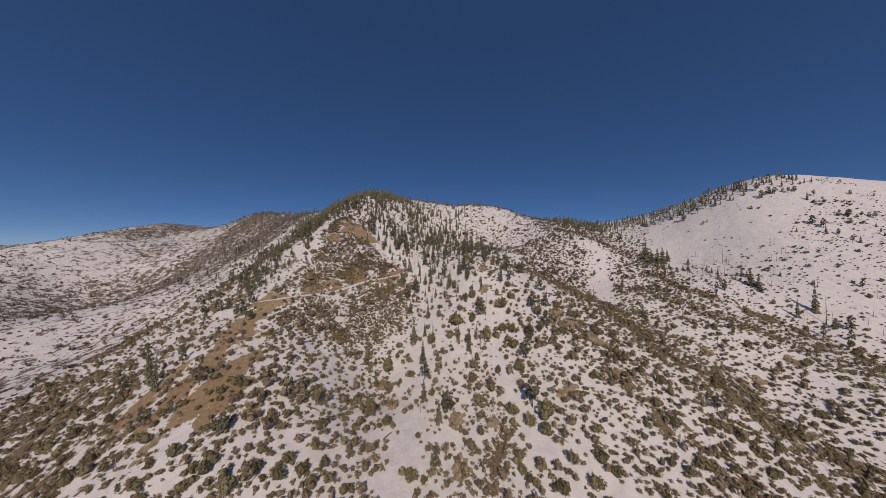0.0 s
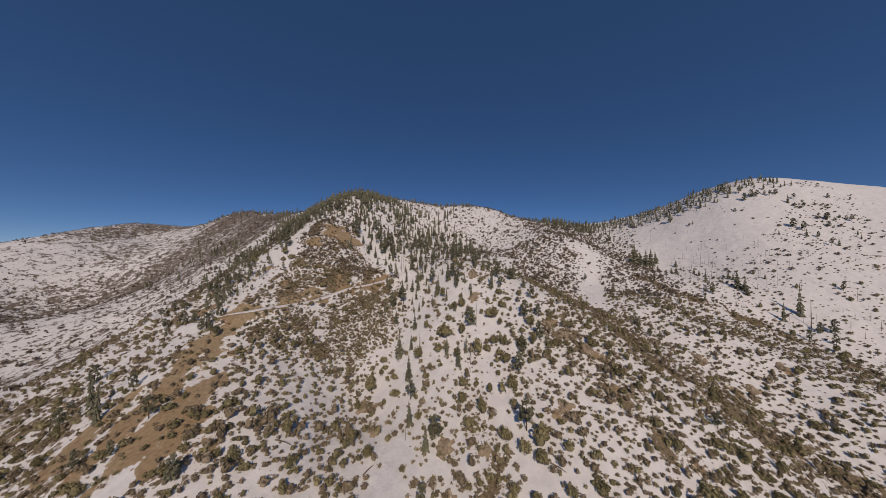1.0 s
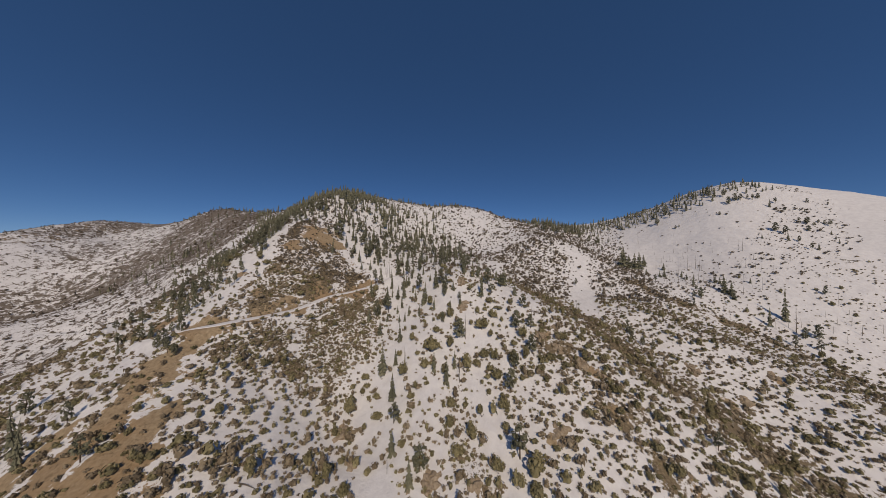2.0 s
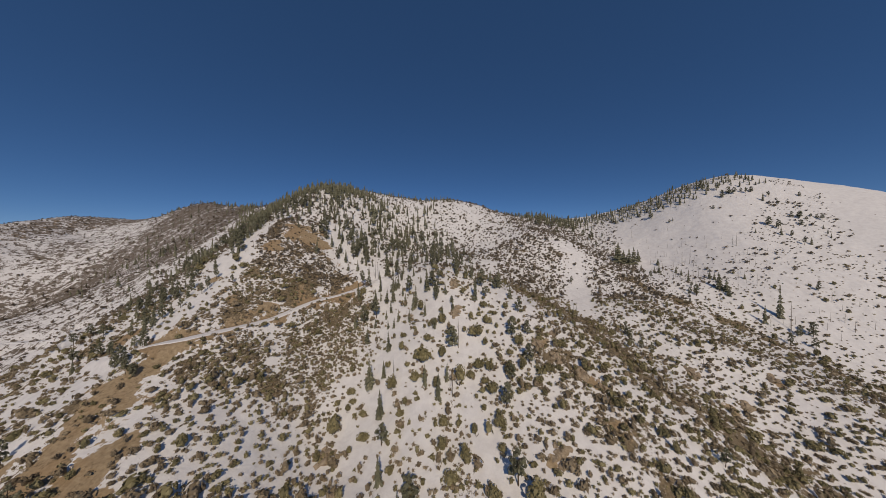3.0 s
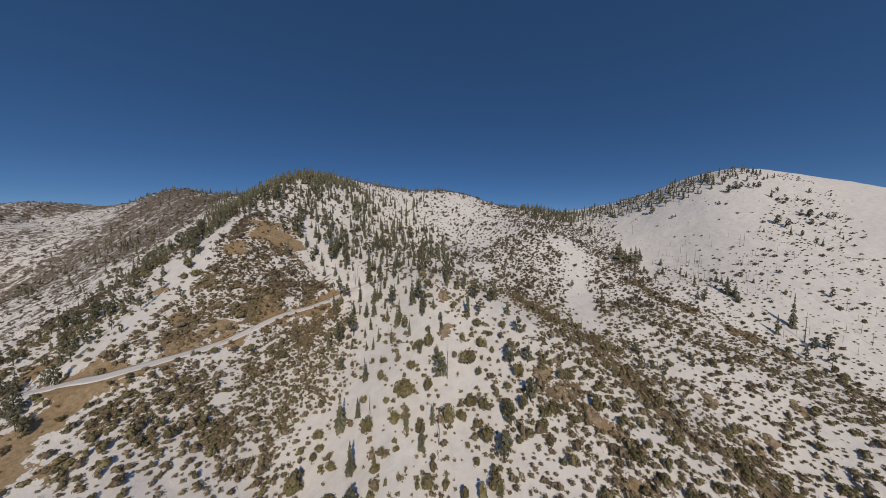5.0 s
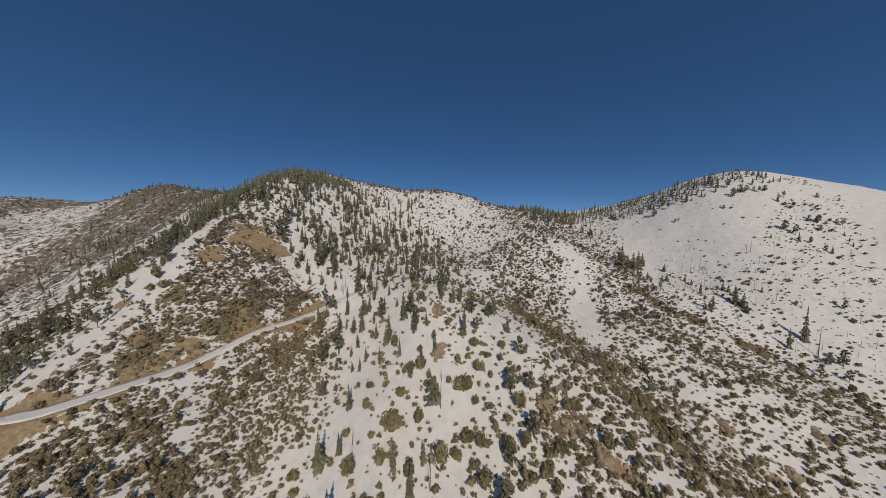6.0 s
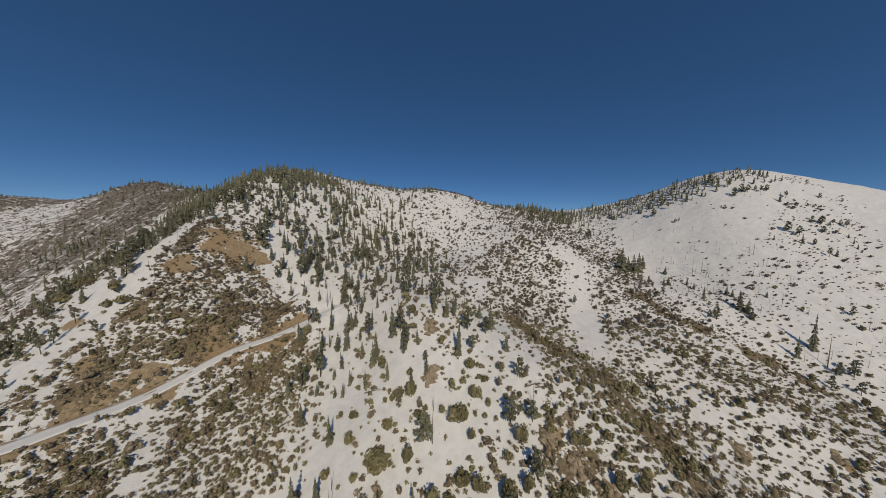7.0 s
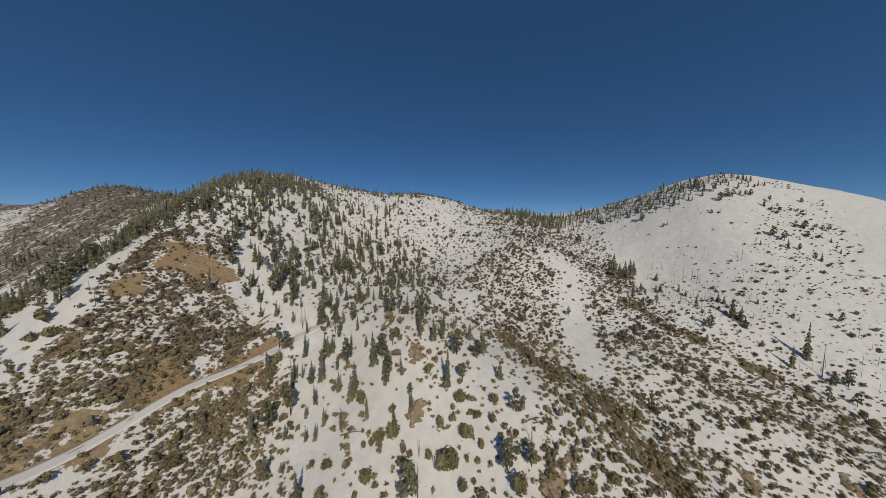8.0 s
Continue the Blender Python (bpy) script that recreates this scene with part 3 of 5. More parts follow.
def litter_cover(x, y):
    """Where the snow has gone and brown litter lies between the plants."""
    c = 0.04 + (0.58 - 0.32 * smooth(94, 110, y)) * belt(x, y, RIB_NEAR, 6) + 0.26 * belt(x, y, RIB_FAR, 9) + 0.2 * belt(x, y, RIB_LOW, 3) + 0.38 * belt(x, y, RIB_MIDDLE, 3.5) + 0.42 * belt(x, y, ROCKY_RIB, 6)
    c = c + (0.33 - 0.13 * smooth(112, 126, y)) * belt(x, y, WEST_SPUR, 12) * (1 - 0.8 * spur_face(x, y)) + 0.37 * spur_face(x, y) + 0.6 * cap(x, y) + 0.16 * belt(x, y, UPPER_FIELD, 11) + 0.28 * smooth(92, 74, y) * smooth(-60, -72, x) + 0.08 * smooth(-66, -84, x) * smooth(150, 115, y) + 0.16 * smooth(-84, -104, x) * smooth(160, 140, y) + 0.2 * belt(x, y, WEST_BELT, 8) + (0.26 + 0.12 * smooth(-26, -38, x)) * west_flank(x, y)
    for line, width in CLEARINGS:
        c = c * (1 - (0.95 if width > 2.9 else 0.8) * belt(x, y, line, width))
    c = np.maximum(zoned(x, y, 3, c), np.maximum(0.66 * belt(x, y, RIB_FAR, 5), 0.6 * belt(x, y, RIB_NEAR, 7)))
    return c + (fractal(x, y, 5, 4, 47) - 0.5) * 1.1 * smooth(0.05, 0.25, c)


def soil_cover(x, y):
    s = 0.0 * x
    for sx, sy, r in SOIL:
        s = np.maximum(s, np.exp(-((x - sx) ** 2 + (y - sy) ** 2) / (r * r) * 0.8))
    for line, width in SOIL_STRIPS:
        s = np.maximum(s, belt(x, y, line, width))
    d, level = along_road(x, y)
    s = np.maximum(s, smooth(4.9, 3.0, d) * (0.1 + 0.95 * fractal(x, y, 7, 2, 15)) * smooth(-90, -68, x) * smooth(-14, -22, x))
    s = s + (0.17 + 0.24 * smooth(100, 88, y)) * belt(x, y, WEST_SPUR, 9) * (1 - 0.6 * spur_face(x, y)) + 0.16 * spur_face(x, y) + 0.14 * belt(x, y, RIB_NEAR, 4) * smooth(100, 80, y) + 0.30 * belt(x, y, ROCKY_RIB, 4)
    s = np.maximum(zoned(x, y, 4, s), smooth(4.9, 3.0, d) * (0.1 + 0.95 * fractal(x, y, 7, 2, 15)) * smooth(-90, -68, x) * smooth(-14, -22, x))
    return s + (fractal(x, y, 6, 5, 19) - 0.5) * 1.6 * smooth(0.05, 0.3, s)


# ---- meshes ----
def tri_mesh(name, verts, tris, mat, soft=False, tint=None):
    """A mesh of triangles from two arrays."""
    me = bpy.data.meshes.new(name)
    verts, tris = np.ascontiguousarray(verts, np.float32), np.ascontiguousarray(tris, np.int32)
    me.vertices.add(len(verts))
    me.vertices.foreach_set("co", verts.ravel())
    me.loops.add(tris.size)
    me.loops.foreach_set("vertex_index", tris.ravel())
    me.polygons.add(len(tris))
    me.polygons.foreach_set("loop_start", np.arange(0, tris.size, 3, dtype=np.int32))
    me.polygons.foreach_set("use_smooth", np.full(len(tris), soft))
    if tint is not None:
        me.attributes.new("tint", "FLOAT", "POINT").data.foreach_set("value", np.ascontiguousarray(tint, np.float32))
    me.materials.append(mat)
    me.update(calc_edges=True)
    return me


def steps(middle, reach, step, growth):
    """Stretches of even steps, given as (start, end, step), then wider and wider ones out to the reach."""
    inner = [v for start, end, gap in middle for v in np.arange(start, end - gap / 2, gap)]
    low, high, s = [], [], step
    a, b = inner[0], inner[-1]
    while a > -reach or b < reach:
        s *= growth
        a, b = a - s, b + s
        low.append(a), high.append(b)
    return np.array(low[::-1] + inner + high)


def build_ground():
    xs, ys = steps([(-470, -110, 4.8), (-110, 262, 1.28)], 4200, 4.8, 1.12), steps([(46, 266, 1.28), (266, 470, 4.8)], 4200, 4.8, 1.12)
    gx, gy = np.meshgrid(xs, ys)
    gz = height(gx, gy)
    nx, ny = len(xs), len(ys)
    k = (np.arange(ny - 1)[:, None] * nx + np.arange(nx - 1)[None, :]).ravel()
    me = bpy.data.meshes.new("ground")
    quads = np.stack([k, k + 1, k + nx + 1, k + nx], 1).astype(np.int32)
    me.vertices.add(nx * ny)
    me.vertices.foreach_set("co", np.stack([gx, gy, gz], -1).astype(np.float32).ravel())
    me.loops.add(quads.size)
    me.loops.foreach_set("vertex_index", quads.ravel())
    me.polygons.add(len(quads))
    me.polygons.foreach_set("loop_start", np.arange(0, quads.size, 4, dtype=np.int32))
    me.polygons.foreach_set("use_smooth", np.ones(len(quads), bool))
    brush, soil = litter_cover(gx, gy), soil_cover(gx, gy)
    far = smooth(170, 240, np.hypot(gx - 20, gy - 90)) * smooth(-60, -110, gx)
    middle = smooth(-420, -330, gx) * smooth(150, 110, gz)
    brush = brush * (1 - far) + far * (0.05 + 0.11 * smooth(190, 330, np.hypot(gx - 20, gy - 90)) + 1.0 * fractal(gx, gy, 90, 4, 77) - 0.22 + 0.05 * middle + 0.18 * smooth(100, 140, gz) * fractal(gx, gy, 70, 3, 73) + 0.1 * smooth(55, 25, gz))
    brush = brush + far * far_zoned(gx, gy, 1)
    soil = soil + far * far_zoned(gx, gy, 2) + far * 0.62 * smooth(105, 150, gz) * fractal(gx, gy, 80, 3, 33)
    for key, values in (("brush", brush), ("soil", soil), ("twigs", far)):
        me.attributes.new(key, "FLOAT", "POINT").data.foreach_set("value", values.astype(np.float32).ravel())
    me.materials.append(GROUND)
    me.update(calc_edges=True)
    return tagged(new("ground", me), "steep mountain ground under patchy melting snow", "ground", kind="structure")


build_ground()


def build_road():
    """A snow-covered dirt track on its bench: a slab with rounded shoulders."""
    p = road_line
    way = np.gradient(p, axis=0)
    way /= np.linalg.norm(way, axis=1)[:, None]
    side = np.stack([-way[:, 1], way[:, 0]], 1)
    rows = []
    for off, lift in ((-1.0, -0.35), (-0.93, 0.07), (-0.5, 0.13), (-0.28, 0.06), (0.0, 0.14), (0.3, 0.06), (0.55, 0.13), (0.95, 0.07), (1.0, -0.35)):
        wobble = 1 + 0.5 * (fractal(p[:, 0] + 40 * np.sign(off), p[:, 1], 5, 3, 12) - 0.5)
        q = p + side * (off * wobble * ROAD_WIDTH / 2)[:, None]
        rows.append(np.column_stack([q, road_level + lift + 0.12 * (fractal(q[:, 0], q[:, 1], 2.5, 2, 5) - 0.5)]))
    v = np.stack(rows, 1)
    n, w = v.shape[:2]
    k = (np.arange(n - 1)[:, None] * w + np.arange(w - 1)[None, :]).ravel()
    tris = np.vstack([np.stack([k, k + 1, k + w + 1], 1), np.stack([k, k + w + 1, k + w], 1)])
    middle = v.reshape(-1, 3)[tris].mean(1)[:, 0]
    tris = tris[(middle < -110) | (middle > -84)]          # brush hides it round the spur's nose
    return tagged(new("road", tri_mesh("road", v.reshape(-1, 3), tris[:, ::-1], TRACK, True)), "narrow snow-covered dirt road cut across the slope", "road", kind="structure")


build_road()


# ---- plants: shapes ----
def tube(a, b, ra, rb, sides=5):
    a, b = np.array(a, float), np.array(b, float)
    d = (b - a) / np.linalg.norm(b - a)
    u = np.cross(d, (0.31, 0.87, 0.38))
    u /= np.linalg.norm(u)
    w = np.cross(d, u)
    ang = np.arange(sides) / sides * 2 * np.pi
    ring = np.cos(ang)[:, None] * u + np.sin(ang)[:, None] * w
    v = np.vstack([a + ring * ra, b + ring * rb, b])
    i = np.arange(sides)
    j = (i + 1) % sides
    t = np.vstack([np.stack([i, j, j + sides], 1), np.stack([i, j + sides, i + sides], 1), np.stack([i + sides, j + sides, np.full(sides, 2 * sides)], 1)])
    return v, t


def join(pieces):
    verts, tris, k = [], [], 0
    for v, t in pieces:
        verts.append(v), tris.append(t + k)
        k += len(v)
    return np.vstack(verts), np.vstack(tris)


def tufts(centres, outward, size, rng, count=1):
    """Small ragged leaf sprays, each a bent four-sided patch."""
    n = len(centres)
    out = outward + rng.normal(0, 0.55, (n, 3))
    out /= np.linalg.norm(out, axis=1)[:, None]
    u = np.cross(out, rng.normal(0, 1, (n, 3)))
    u /= np.linalg.norm(u, axis=1)[:, None]
    w = np.cross(out, u)
    s = size * rng.uniform(0.6, 1.35, (n, 1))
    c = centres
    v = np.stack([c + out * s * 0.35, c + u * s * rng.uniform(0.6, 1.2, (n, 1)), c + w * s * rng.uniform(0.5, 1.1, (n, 1)), c - u * s * rng.uniform(0.6, 1.2, (n, 1)), c - w * s * rng.uniform(0.5, 1.1, (n, 1))], 1)
    k = np.arange(n)[:, None] * 5
    t = np.concatenate([k + np.array([[0, 1, 2]]), k + np.array([[0, 2, 3]]), k + np.array([[0, 3, 4]]), k + np.array([[0, 4, 1]])])
    return v.reshape(-1, 3), t


def core(rx, ry, rz, zc, rng, around=7, rings=3):
    """A lumpy dark body inside the leaves."""
    pts = [(0, 0, zc + rz)]
    for r in range(rings):
        e = math.pi / 2 * (1 - (r + 1) / rings * 1.25)
        for a in range(around):
            th = (a + 0.5 * (r % 2)) / around * 2 * math.pi
            f = rng.uniform(0.75, 1.15)
            pts.append((rx * f * math.cos(e) * math.cos(th), ry * f * math.cos(e) * math.sin(th), zc + rz * f * math.sin(e)))
    t = [(0, 1 + a, 1 + (a + 1) % around) for a in range(around)]
    for r in range(rings - 1):
        for a in range(around):
            i, j = 1 + r * around + a, 1 + r * around + (a + 1) % around
            t += [(i, i + around, j + around), (i, j + around, j)]
    return np.array(pts), np.array(t)


def shrub_shape(rng, leaves, lumps=3, tall=0.8, leaf=0.26, around=6, rings=3):
    """Foliage of a shrub one metre in radius: a few lumps covered in leaf sprays."""
    pieces = []
    for k in range(lumps):
        a, d = rng.uniform(0, 2 * math.pi), (0.0 if lumps == 1 else rng.uniform(0.25, 0.55))
        r = rng.uniform(0.5, 0.72) if lumps > 1 else 0.9
        h = tall * rng.uniform(0.8, 1.15)
        v, t = core(r * 0.76, r * 0.76, h * 0.48, h * 0.43, rng, around, rings)
        pieces.append((v + (d * math.cos(a), d * math.sin(a), 0), t))
        n = leaves // lumps
        way = rng.normal(0, 1, (n, 3))
        way[:, 2] = np.abs(way[:, 2]) * 0.9 - 0.25
        way /= np.linalg.norm(way, axis=1)[:, None]
        c = way * np.array([r, r, h * 0.55]) * rng.uniform(0.8, 1.12, (n, 1)) + (d * math.cos(a), d * math.sin(a), h * 0.47)
        pieces.append(tufts(c, way, leaf, rng))
    return join(pieces)


def stem_shape(rng, count=5, tall=0.7):
    return join([tube((0, 0, -0.15), (0.5 * math.cos(a), 0.5 * math.sin(a), tall * rng.uniform(0.6, 1.0)), 0.05, 0.015, 4) for a in rng.uniform(0, 2 * math.pi, count)])


def conifer_shape(rng, whorls, low, wide, droop, ragged, limbs=7):
    """Crown of a conifer one metre tall: whorls of drooping sprays."""
    pieces = []
    for k in range(whorls):
        f = min(1.0, max(0.0, (k + rng.uniform(-0.25, 0.25)) / (whorls - 1)))
        z = low + (0.97 - low) * f
        reach = wide * (1 - f) ** 0.8 * rng.uniform(1 - ragged, 1 + ragged) + 0.02
        m = max(4, int(limbs * (1 - 0.4 * f)))
        for a in (np.arange(m) + rng.uniform(0, 1)) / m * 2 * math.pi:
            a = a + rng.uniform(-0.3, 0.3)
            r = reach * rng.uniform(1 - ragged, 1 + 0.5 * ragged)
            d = np.array([math.cos(a), math.sin(a), 0])
            s = np.array([-math.sin(a), math.cos(a), 0])
            base, tip = np.array([0, 0, z + 0.03]), d * r + (0, 0, z - droop * r)
            mid, w = d * r * 0.55 + (0, 0, z - droop * r * 0.25), r * 0.36
            v = np.array([base, mid + s * w - (0, 0, 0.03), tip, mid - s * w - (0, 0, 0.03), mid + (0, 0, 0.025), mid - (0, 0, 0.05 + 0.1 * r)])
            t = np.array([(0, 1, 4), (1, 2, 4), (2, 3, 4), (3, 0, 4), (0, 5, 2)])
            pieces.append((v, t))
    pieces.append(tube((0, 0, 0.9), (0, 0, 1.03), 0.02, 0.004, 4))
    return join(pieces)


def open_pine_shape(rng, masses, low, wide, n=13):
    """Crown of an open pine one metre tall: separate masses of needles on limbs."""
    pieces = []
    for k in range(masses):
        f = (k + 0.5) / masses
        z = low + (0.95 - low) * f
        r = wide * (0.55 + 0.6 * math.sin(math.pi * (0.18 + 0.75 * f))) * rng.uniform(0.5, 1.0) * (1.0 if k < masses - 2 else 0.35)
        a = k * 2.4 + rng.uniform(-0.5, 0.5)
        c = np.array([r * math.cos(a), r * math.sin(a), z])
        s = rng.uniform(0.085, 0.13) * (1.15 - 0.4 * f)
        way = rng.normal(0, 1, (n, 3))
        way /= np.linalg.norm(way, axis=1)[:, None]
        pieces.append(tufts(c + way * np.array([s, s, s * 0.6]), way + (0, 0, 0.3), s * 0.52, rng))
        v, t = core(s * 0.75, s * 0.75, s * 0.5, z, rng, 5, 2)
        pieces.append((v + (c[0], c[1], 0), t))
        pieces.append(tube((0, 0, z - 0.05), c, 0.012, 0.006, 3))
    return join(pieces)


def part(name, me, parent, label=""):
    """One mesh object under a thing."""
    ob = new(name, me)
    ob.parent = parent
    if label:
        tagged(ob, label)
    return ob


def spot(x, y, size, wide=1.0, sunk=0.1, rng=random):
    """A pose on the ground, turned and scaled by chance."""
    return Matrix.Translation((x, y, float(height(x, y)) - sunk)) @ Matrix.Rotation(rng.uniform(0, 6.283), 4, "Z") @ Matrix.Rotation(radians(rng.uniform(-4, 4)), 4, "X") @ Matrix.Diagonal((size * wide, size * wide, size, 1))


def thing(name, pieces, label, category, group):
    """A pattern for copies: an empty at the foot with its meshes under it."""
    root = tagged(new(name), label, category, group)
    for piece, me in pieces:
        part(piece, me, root)
    return root


def plant(pattern, used, m):
    """Puts the pattern itself down first, then copies of it."""
    if pattern in used:
        return copy_thing(pattern, m @ Matrix.Diagonal((1 / pattern.scale.x, 1 / pattern.scale.y, 1 / pattern.scale.z, 1)))
    used.add(pattern)
    pattern.matrix_basis = m
    return pattern


rng = np.random.default_rng(5)
chance = random.Random(11)


def trunk_mesh(lean, top=0.93, foot=0.028):
    v, t = join([tube((0, 0, -0.05), (lean, 0, top * 0.5), foot, foot * 0.7, 6), tube((lean, 0, top * 0.5), (lean * 0.6, 0, top), foot * 0.7, 0.006, 6)])
    return tri_mesh("trunk", v, t, BARK, True)


def crown_mesh(shape):
    return tri_mesh("crown", *shape, NEEDLE)


FIRS = [thing("fir_tree", [("trunk", trunk_mesh(0.0)), ("crown", crown_mesh(conifer_shape(rng, w, 0.10, wd, 0.35, 0.28)))], "dark green pointed conifer standing in snow", "conifer tree", "conifers on the slope")
        for w, wd in ((13, 0.21), (12, 0.25), (14, 0.18), (11, 0.23))]
PINES = [thing("pine_tree", [("trunk", trunk_mesh(ln)), ("crown", crown_mesh(open_pine_shape(rng, ms, lw, wd)))], "open-crowned mountain pine on a snowy slope", "pine tree", "pines on the slope")
         for ms, lw, wd, ln in ((15, 0.22, 0.22, 0.01), (12, 0.32, 0.24, -0.015), (18, 0.15, 0.24, 0.0), (11, 0.42, 0.22, 0.02))]
SHRUBS = [thing("shrub", [("stems", tri_mesh("stems", *stem_shape(rng), BARK)), ("foliage", tri_mesh("foliage", *shrub_shape(rng, lv, lp, tl, 0.17), OLIVE))], "olive evergreen shrub growing out of the snow", "shrub", "larger shrubs")
          for lv, lp, tl in ((150, 3, 1.3), (168, 4, 1.25), (130, 2, 1.6), (156, 3, 1.8))]
SNAGS = []
for lean in (0.0, 0.02):
    root = tagged(new("dead_tree"), "bare grey dead tree trunk standing on the snowy slope", "dead tree", "burnt trees")
    v, t = join([tube((0, 0, -0.05), (lean, 0.01, 0.55), 0.022, 0.014, 6), tube((lean, 0.01, 0.55), (lean * 0.5, 0, 1.0), 0.014, 0.003, 6)])
    part("trunk", tri_mesh("trunk", v, t, DEADWOOD, True), root)
    limb = tri_mesh("limb", *tube((0, 0, 0), (0.11, 0, 0.04), 0.006, 0.002, 4), DEADWOOD)
    for k in range(5):
        ob = part("limb", limb, root)
        ob.matrix_basis = Matrix.Translation((lean * 0.7, 0, 0.38 + 0.11 * k)) @ Matrix.Rotation(k * 2.3 + lean * 40, 4, "Z") @ Matrix.Scale(1.1 - 0.14 * k, 4)
    SNAGS.append(root)
used = set()

# ---- single trees and shrubs as (x, y, height) ----
FIRS_AREA_ONE = [
    (-9.4, 138.4, 7.8), (5.4, 121.4, 3.1), (10.6, 113.7, 3.6), (33.5, 118.9, 4.4), (36.9, 106.1, 4.5), (135.4, 171.7, 13.1),
]
FIRS_AREA_TWO = [
    (139.6, 175.4, 10.2), (139.8, 171.5, 8.8), (144.2, 172.0, 10.0), (148.0, 172.0, 11.1), (154.1, 175.3, 8.0), (141.4, 180.1, 5.8), (159.2, 166.4, 4.4), (146.4, 156.1, 4.0),
    (150.3, 156.9, 4.5), (158.8, 154.5, 4.0), (157.3, 150.0, 3.5), (165.1, 141.6, 4.6), (165.6, 139.7, 3.6), (160.4, 133.4, 8.6), (160.9, 131.1, 6.7), (159.5, 128.7, 4.9),
    (176.1, 133.9, 2.8), (141.0, 159.7, 3.6),
]
FIRS_SPOTS = FIRS_AREA_ONE + FIRS_AREA_TWO
PINES_AREA_ONE = [
    (-140.6, 197.0, 4.6), (-131.0, 191.2, 5.4), (-117.5, 192.4, 5.5), (-113.6, 180.5, 6.7), (-105.9, 112.5, 5.0), (-88.1, 143.2, 3.4), (-98.7, 120.9, 4.8), (-101.7, 113.0, 5.6),
    (-96.1, 84.6, 6.5), (-93.8, 119.4, 5.4), (-91.2, 161.6, 5.0), (-96.0, 110.9, 4.9), (-94.6, 102.3, 5.0), (-90.7, 76.1, 3.4), (-91.3, 119.9, 5.5), (-92.4, 166.9, 6.0),
    (-87.6, 120.9, 6.3), (-79.2, 143.4, 5.2), (-94.7, 185.0, 5.3), (-83.8, 119.9, 5.5), (-83.5, 122.4, 5.7), (-86.5, 101.3, 4.9), (-76.7, 144.2, 7.8), (-84.4, 69.4, 6.2),
    (-76.3, 150.4, 7.1), (-82.4, 109.5, 6.0), (-75.9, 152.2, 6.6), (-88.3, 182.6, 5.2), (-78.6, 121.5, 5.6), (-77.0, 157.3, 6.4), (-84.7, 173.9, 5.7), (-74.4, 157.1, 5.7),
    (-88.6, 186.0, 5.4),
]
PINES_AREA_TWO = [
    (-81.8, 172.9, 7.3), (-77.9, 69.7, 11.4), (-83.4, 181.9, 5.3), (-73.2, 134.8, 5.3), (-86.5, 199.5, 6.1), (-72.2, 136.8, 8.3), (-78.0, 178.6, 5.2), (-73.8, 67.1, 9.6),
    (-72.2, 97.9, 5.7), (-71.6, 119.1, 5.5), (-71.5, 116.7, 4.6), (-72.3, 90.7, 4.3), (-72.4, 72.8, 5.5), (-70.2, 90.3, 6.0), (-71.5, 172.2, 4.9), (-69.2, 108.7, 3.0),
    (-66.0, 57.8, 4.6), (-67.6, 177.5, 6.1), (-64.3, 158.8, 3.7), (-67.6, 182.6, 5.5), (-66.0, 86.8, 4.2), (-60.2, 58.2, 3.7), (-63.6, 86.0, 3.9), (-60.5, 159.9, 3.7),
    (-62.7, 182.3, 7.4), (-62.1, 177.0, 7.9), (-62.3, 189.2, 6.8), (-59.3, 63.9, 5.5), (-57.1, 173.0, 6.8), (-55.4, 155.1, 4.7), (-48.3, 154.5, 6.5), (-44.2, 53.4, 5.0),
]
PINES_AREA_THREE = [
    (-1.3, 53.8, 5.6), (0.5, 142.6, 3.4), (7.6, 131.5, 3.5), (10.7, 130.9, 3.9), (36.6, 91.6, 5.3), (36.9, 99.5, 5.5), (67.3, 63.9, 4.7), (78.8, 99.6, 4.4),
    (81.6, 105.6, 5.6), (81.8, 103.7, 4.7), (82.0, 99.1, 3.6), (85.6, 98.3, 3.7),
]
PINES_EAST = [
    (132.1, 144.5, 5.4), (152.4, 142.0, 6.4), (147.6, 136.4, 3.5), (139.3, 130.6, 4.8), (142.9, 130.3, 6.5), (165.4, 114.3, 14.6), (157.1, 114.0, 8.6), (84.2, 142.7, 4.9),
    (156.7, 121.8, 2.3), (191.8, 117.3, 4.7), (162.3, 106.5, 5.4), (166.5, 105.2, 6.7), (153.5, 104.2, 5.1), (159.5, 100.7, 5.1), (134.0, 126.1, 3.1),
]
PINES_SPOTS = PINES_AREA_ONE + PINES_AREA_TWO + PINES_AREA_THREE + PINES_EAST
SNAGS_AREA_ONE = [
    (-69.1, 136.4, 3.3), (-67.0, 149.8, 3.9), (-67.1, 138.8, 3.4), (-62.2, 138.3, 3.5), (-62.1, 134.2, 3.9), (-14.9, 137.3, 8.1), (-13.3, 135.9, 8.0), (-3.3, 129.5, 6.3),
    (-2.8, 146.1, 6.1), (0.6, 118.1, 3.0), (5.4, 106.6, 2.4), (11.5, 129.2, 9.5), (16.6, 97.9, 3.9), (38.0, 94.0, 2.8), (65.9, 73.2, 3.9), (75.8, 109.5, 5.0),
    (85.2, 100.3, 4.1), (97.5, 91.7, 4.8),
]
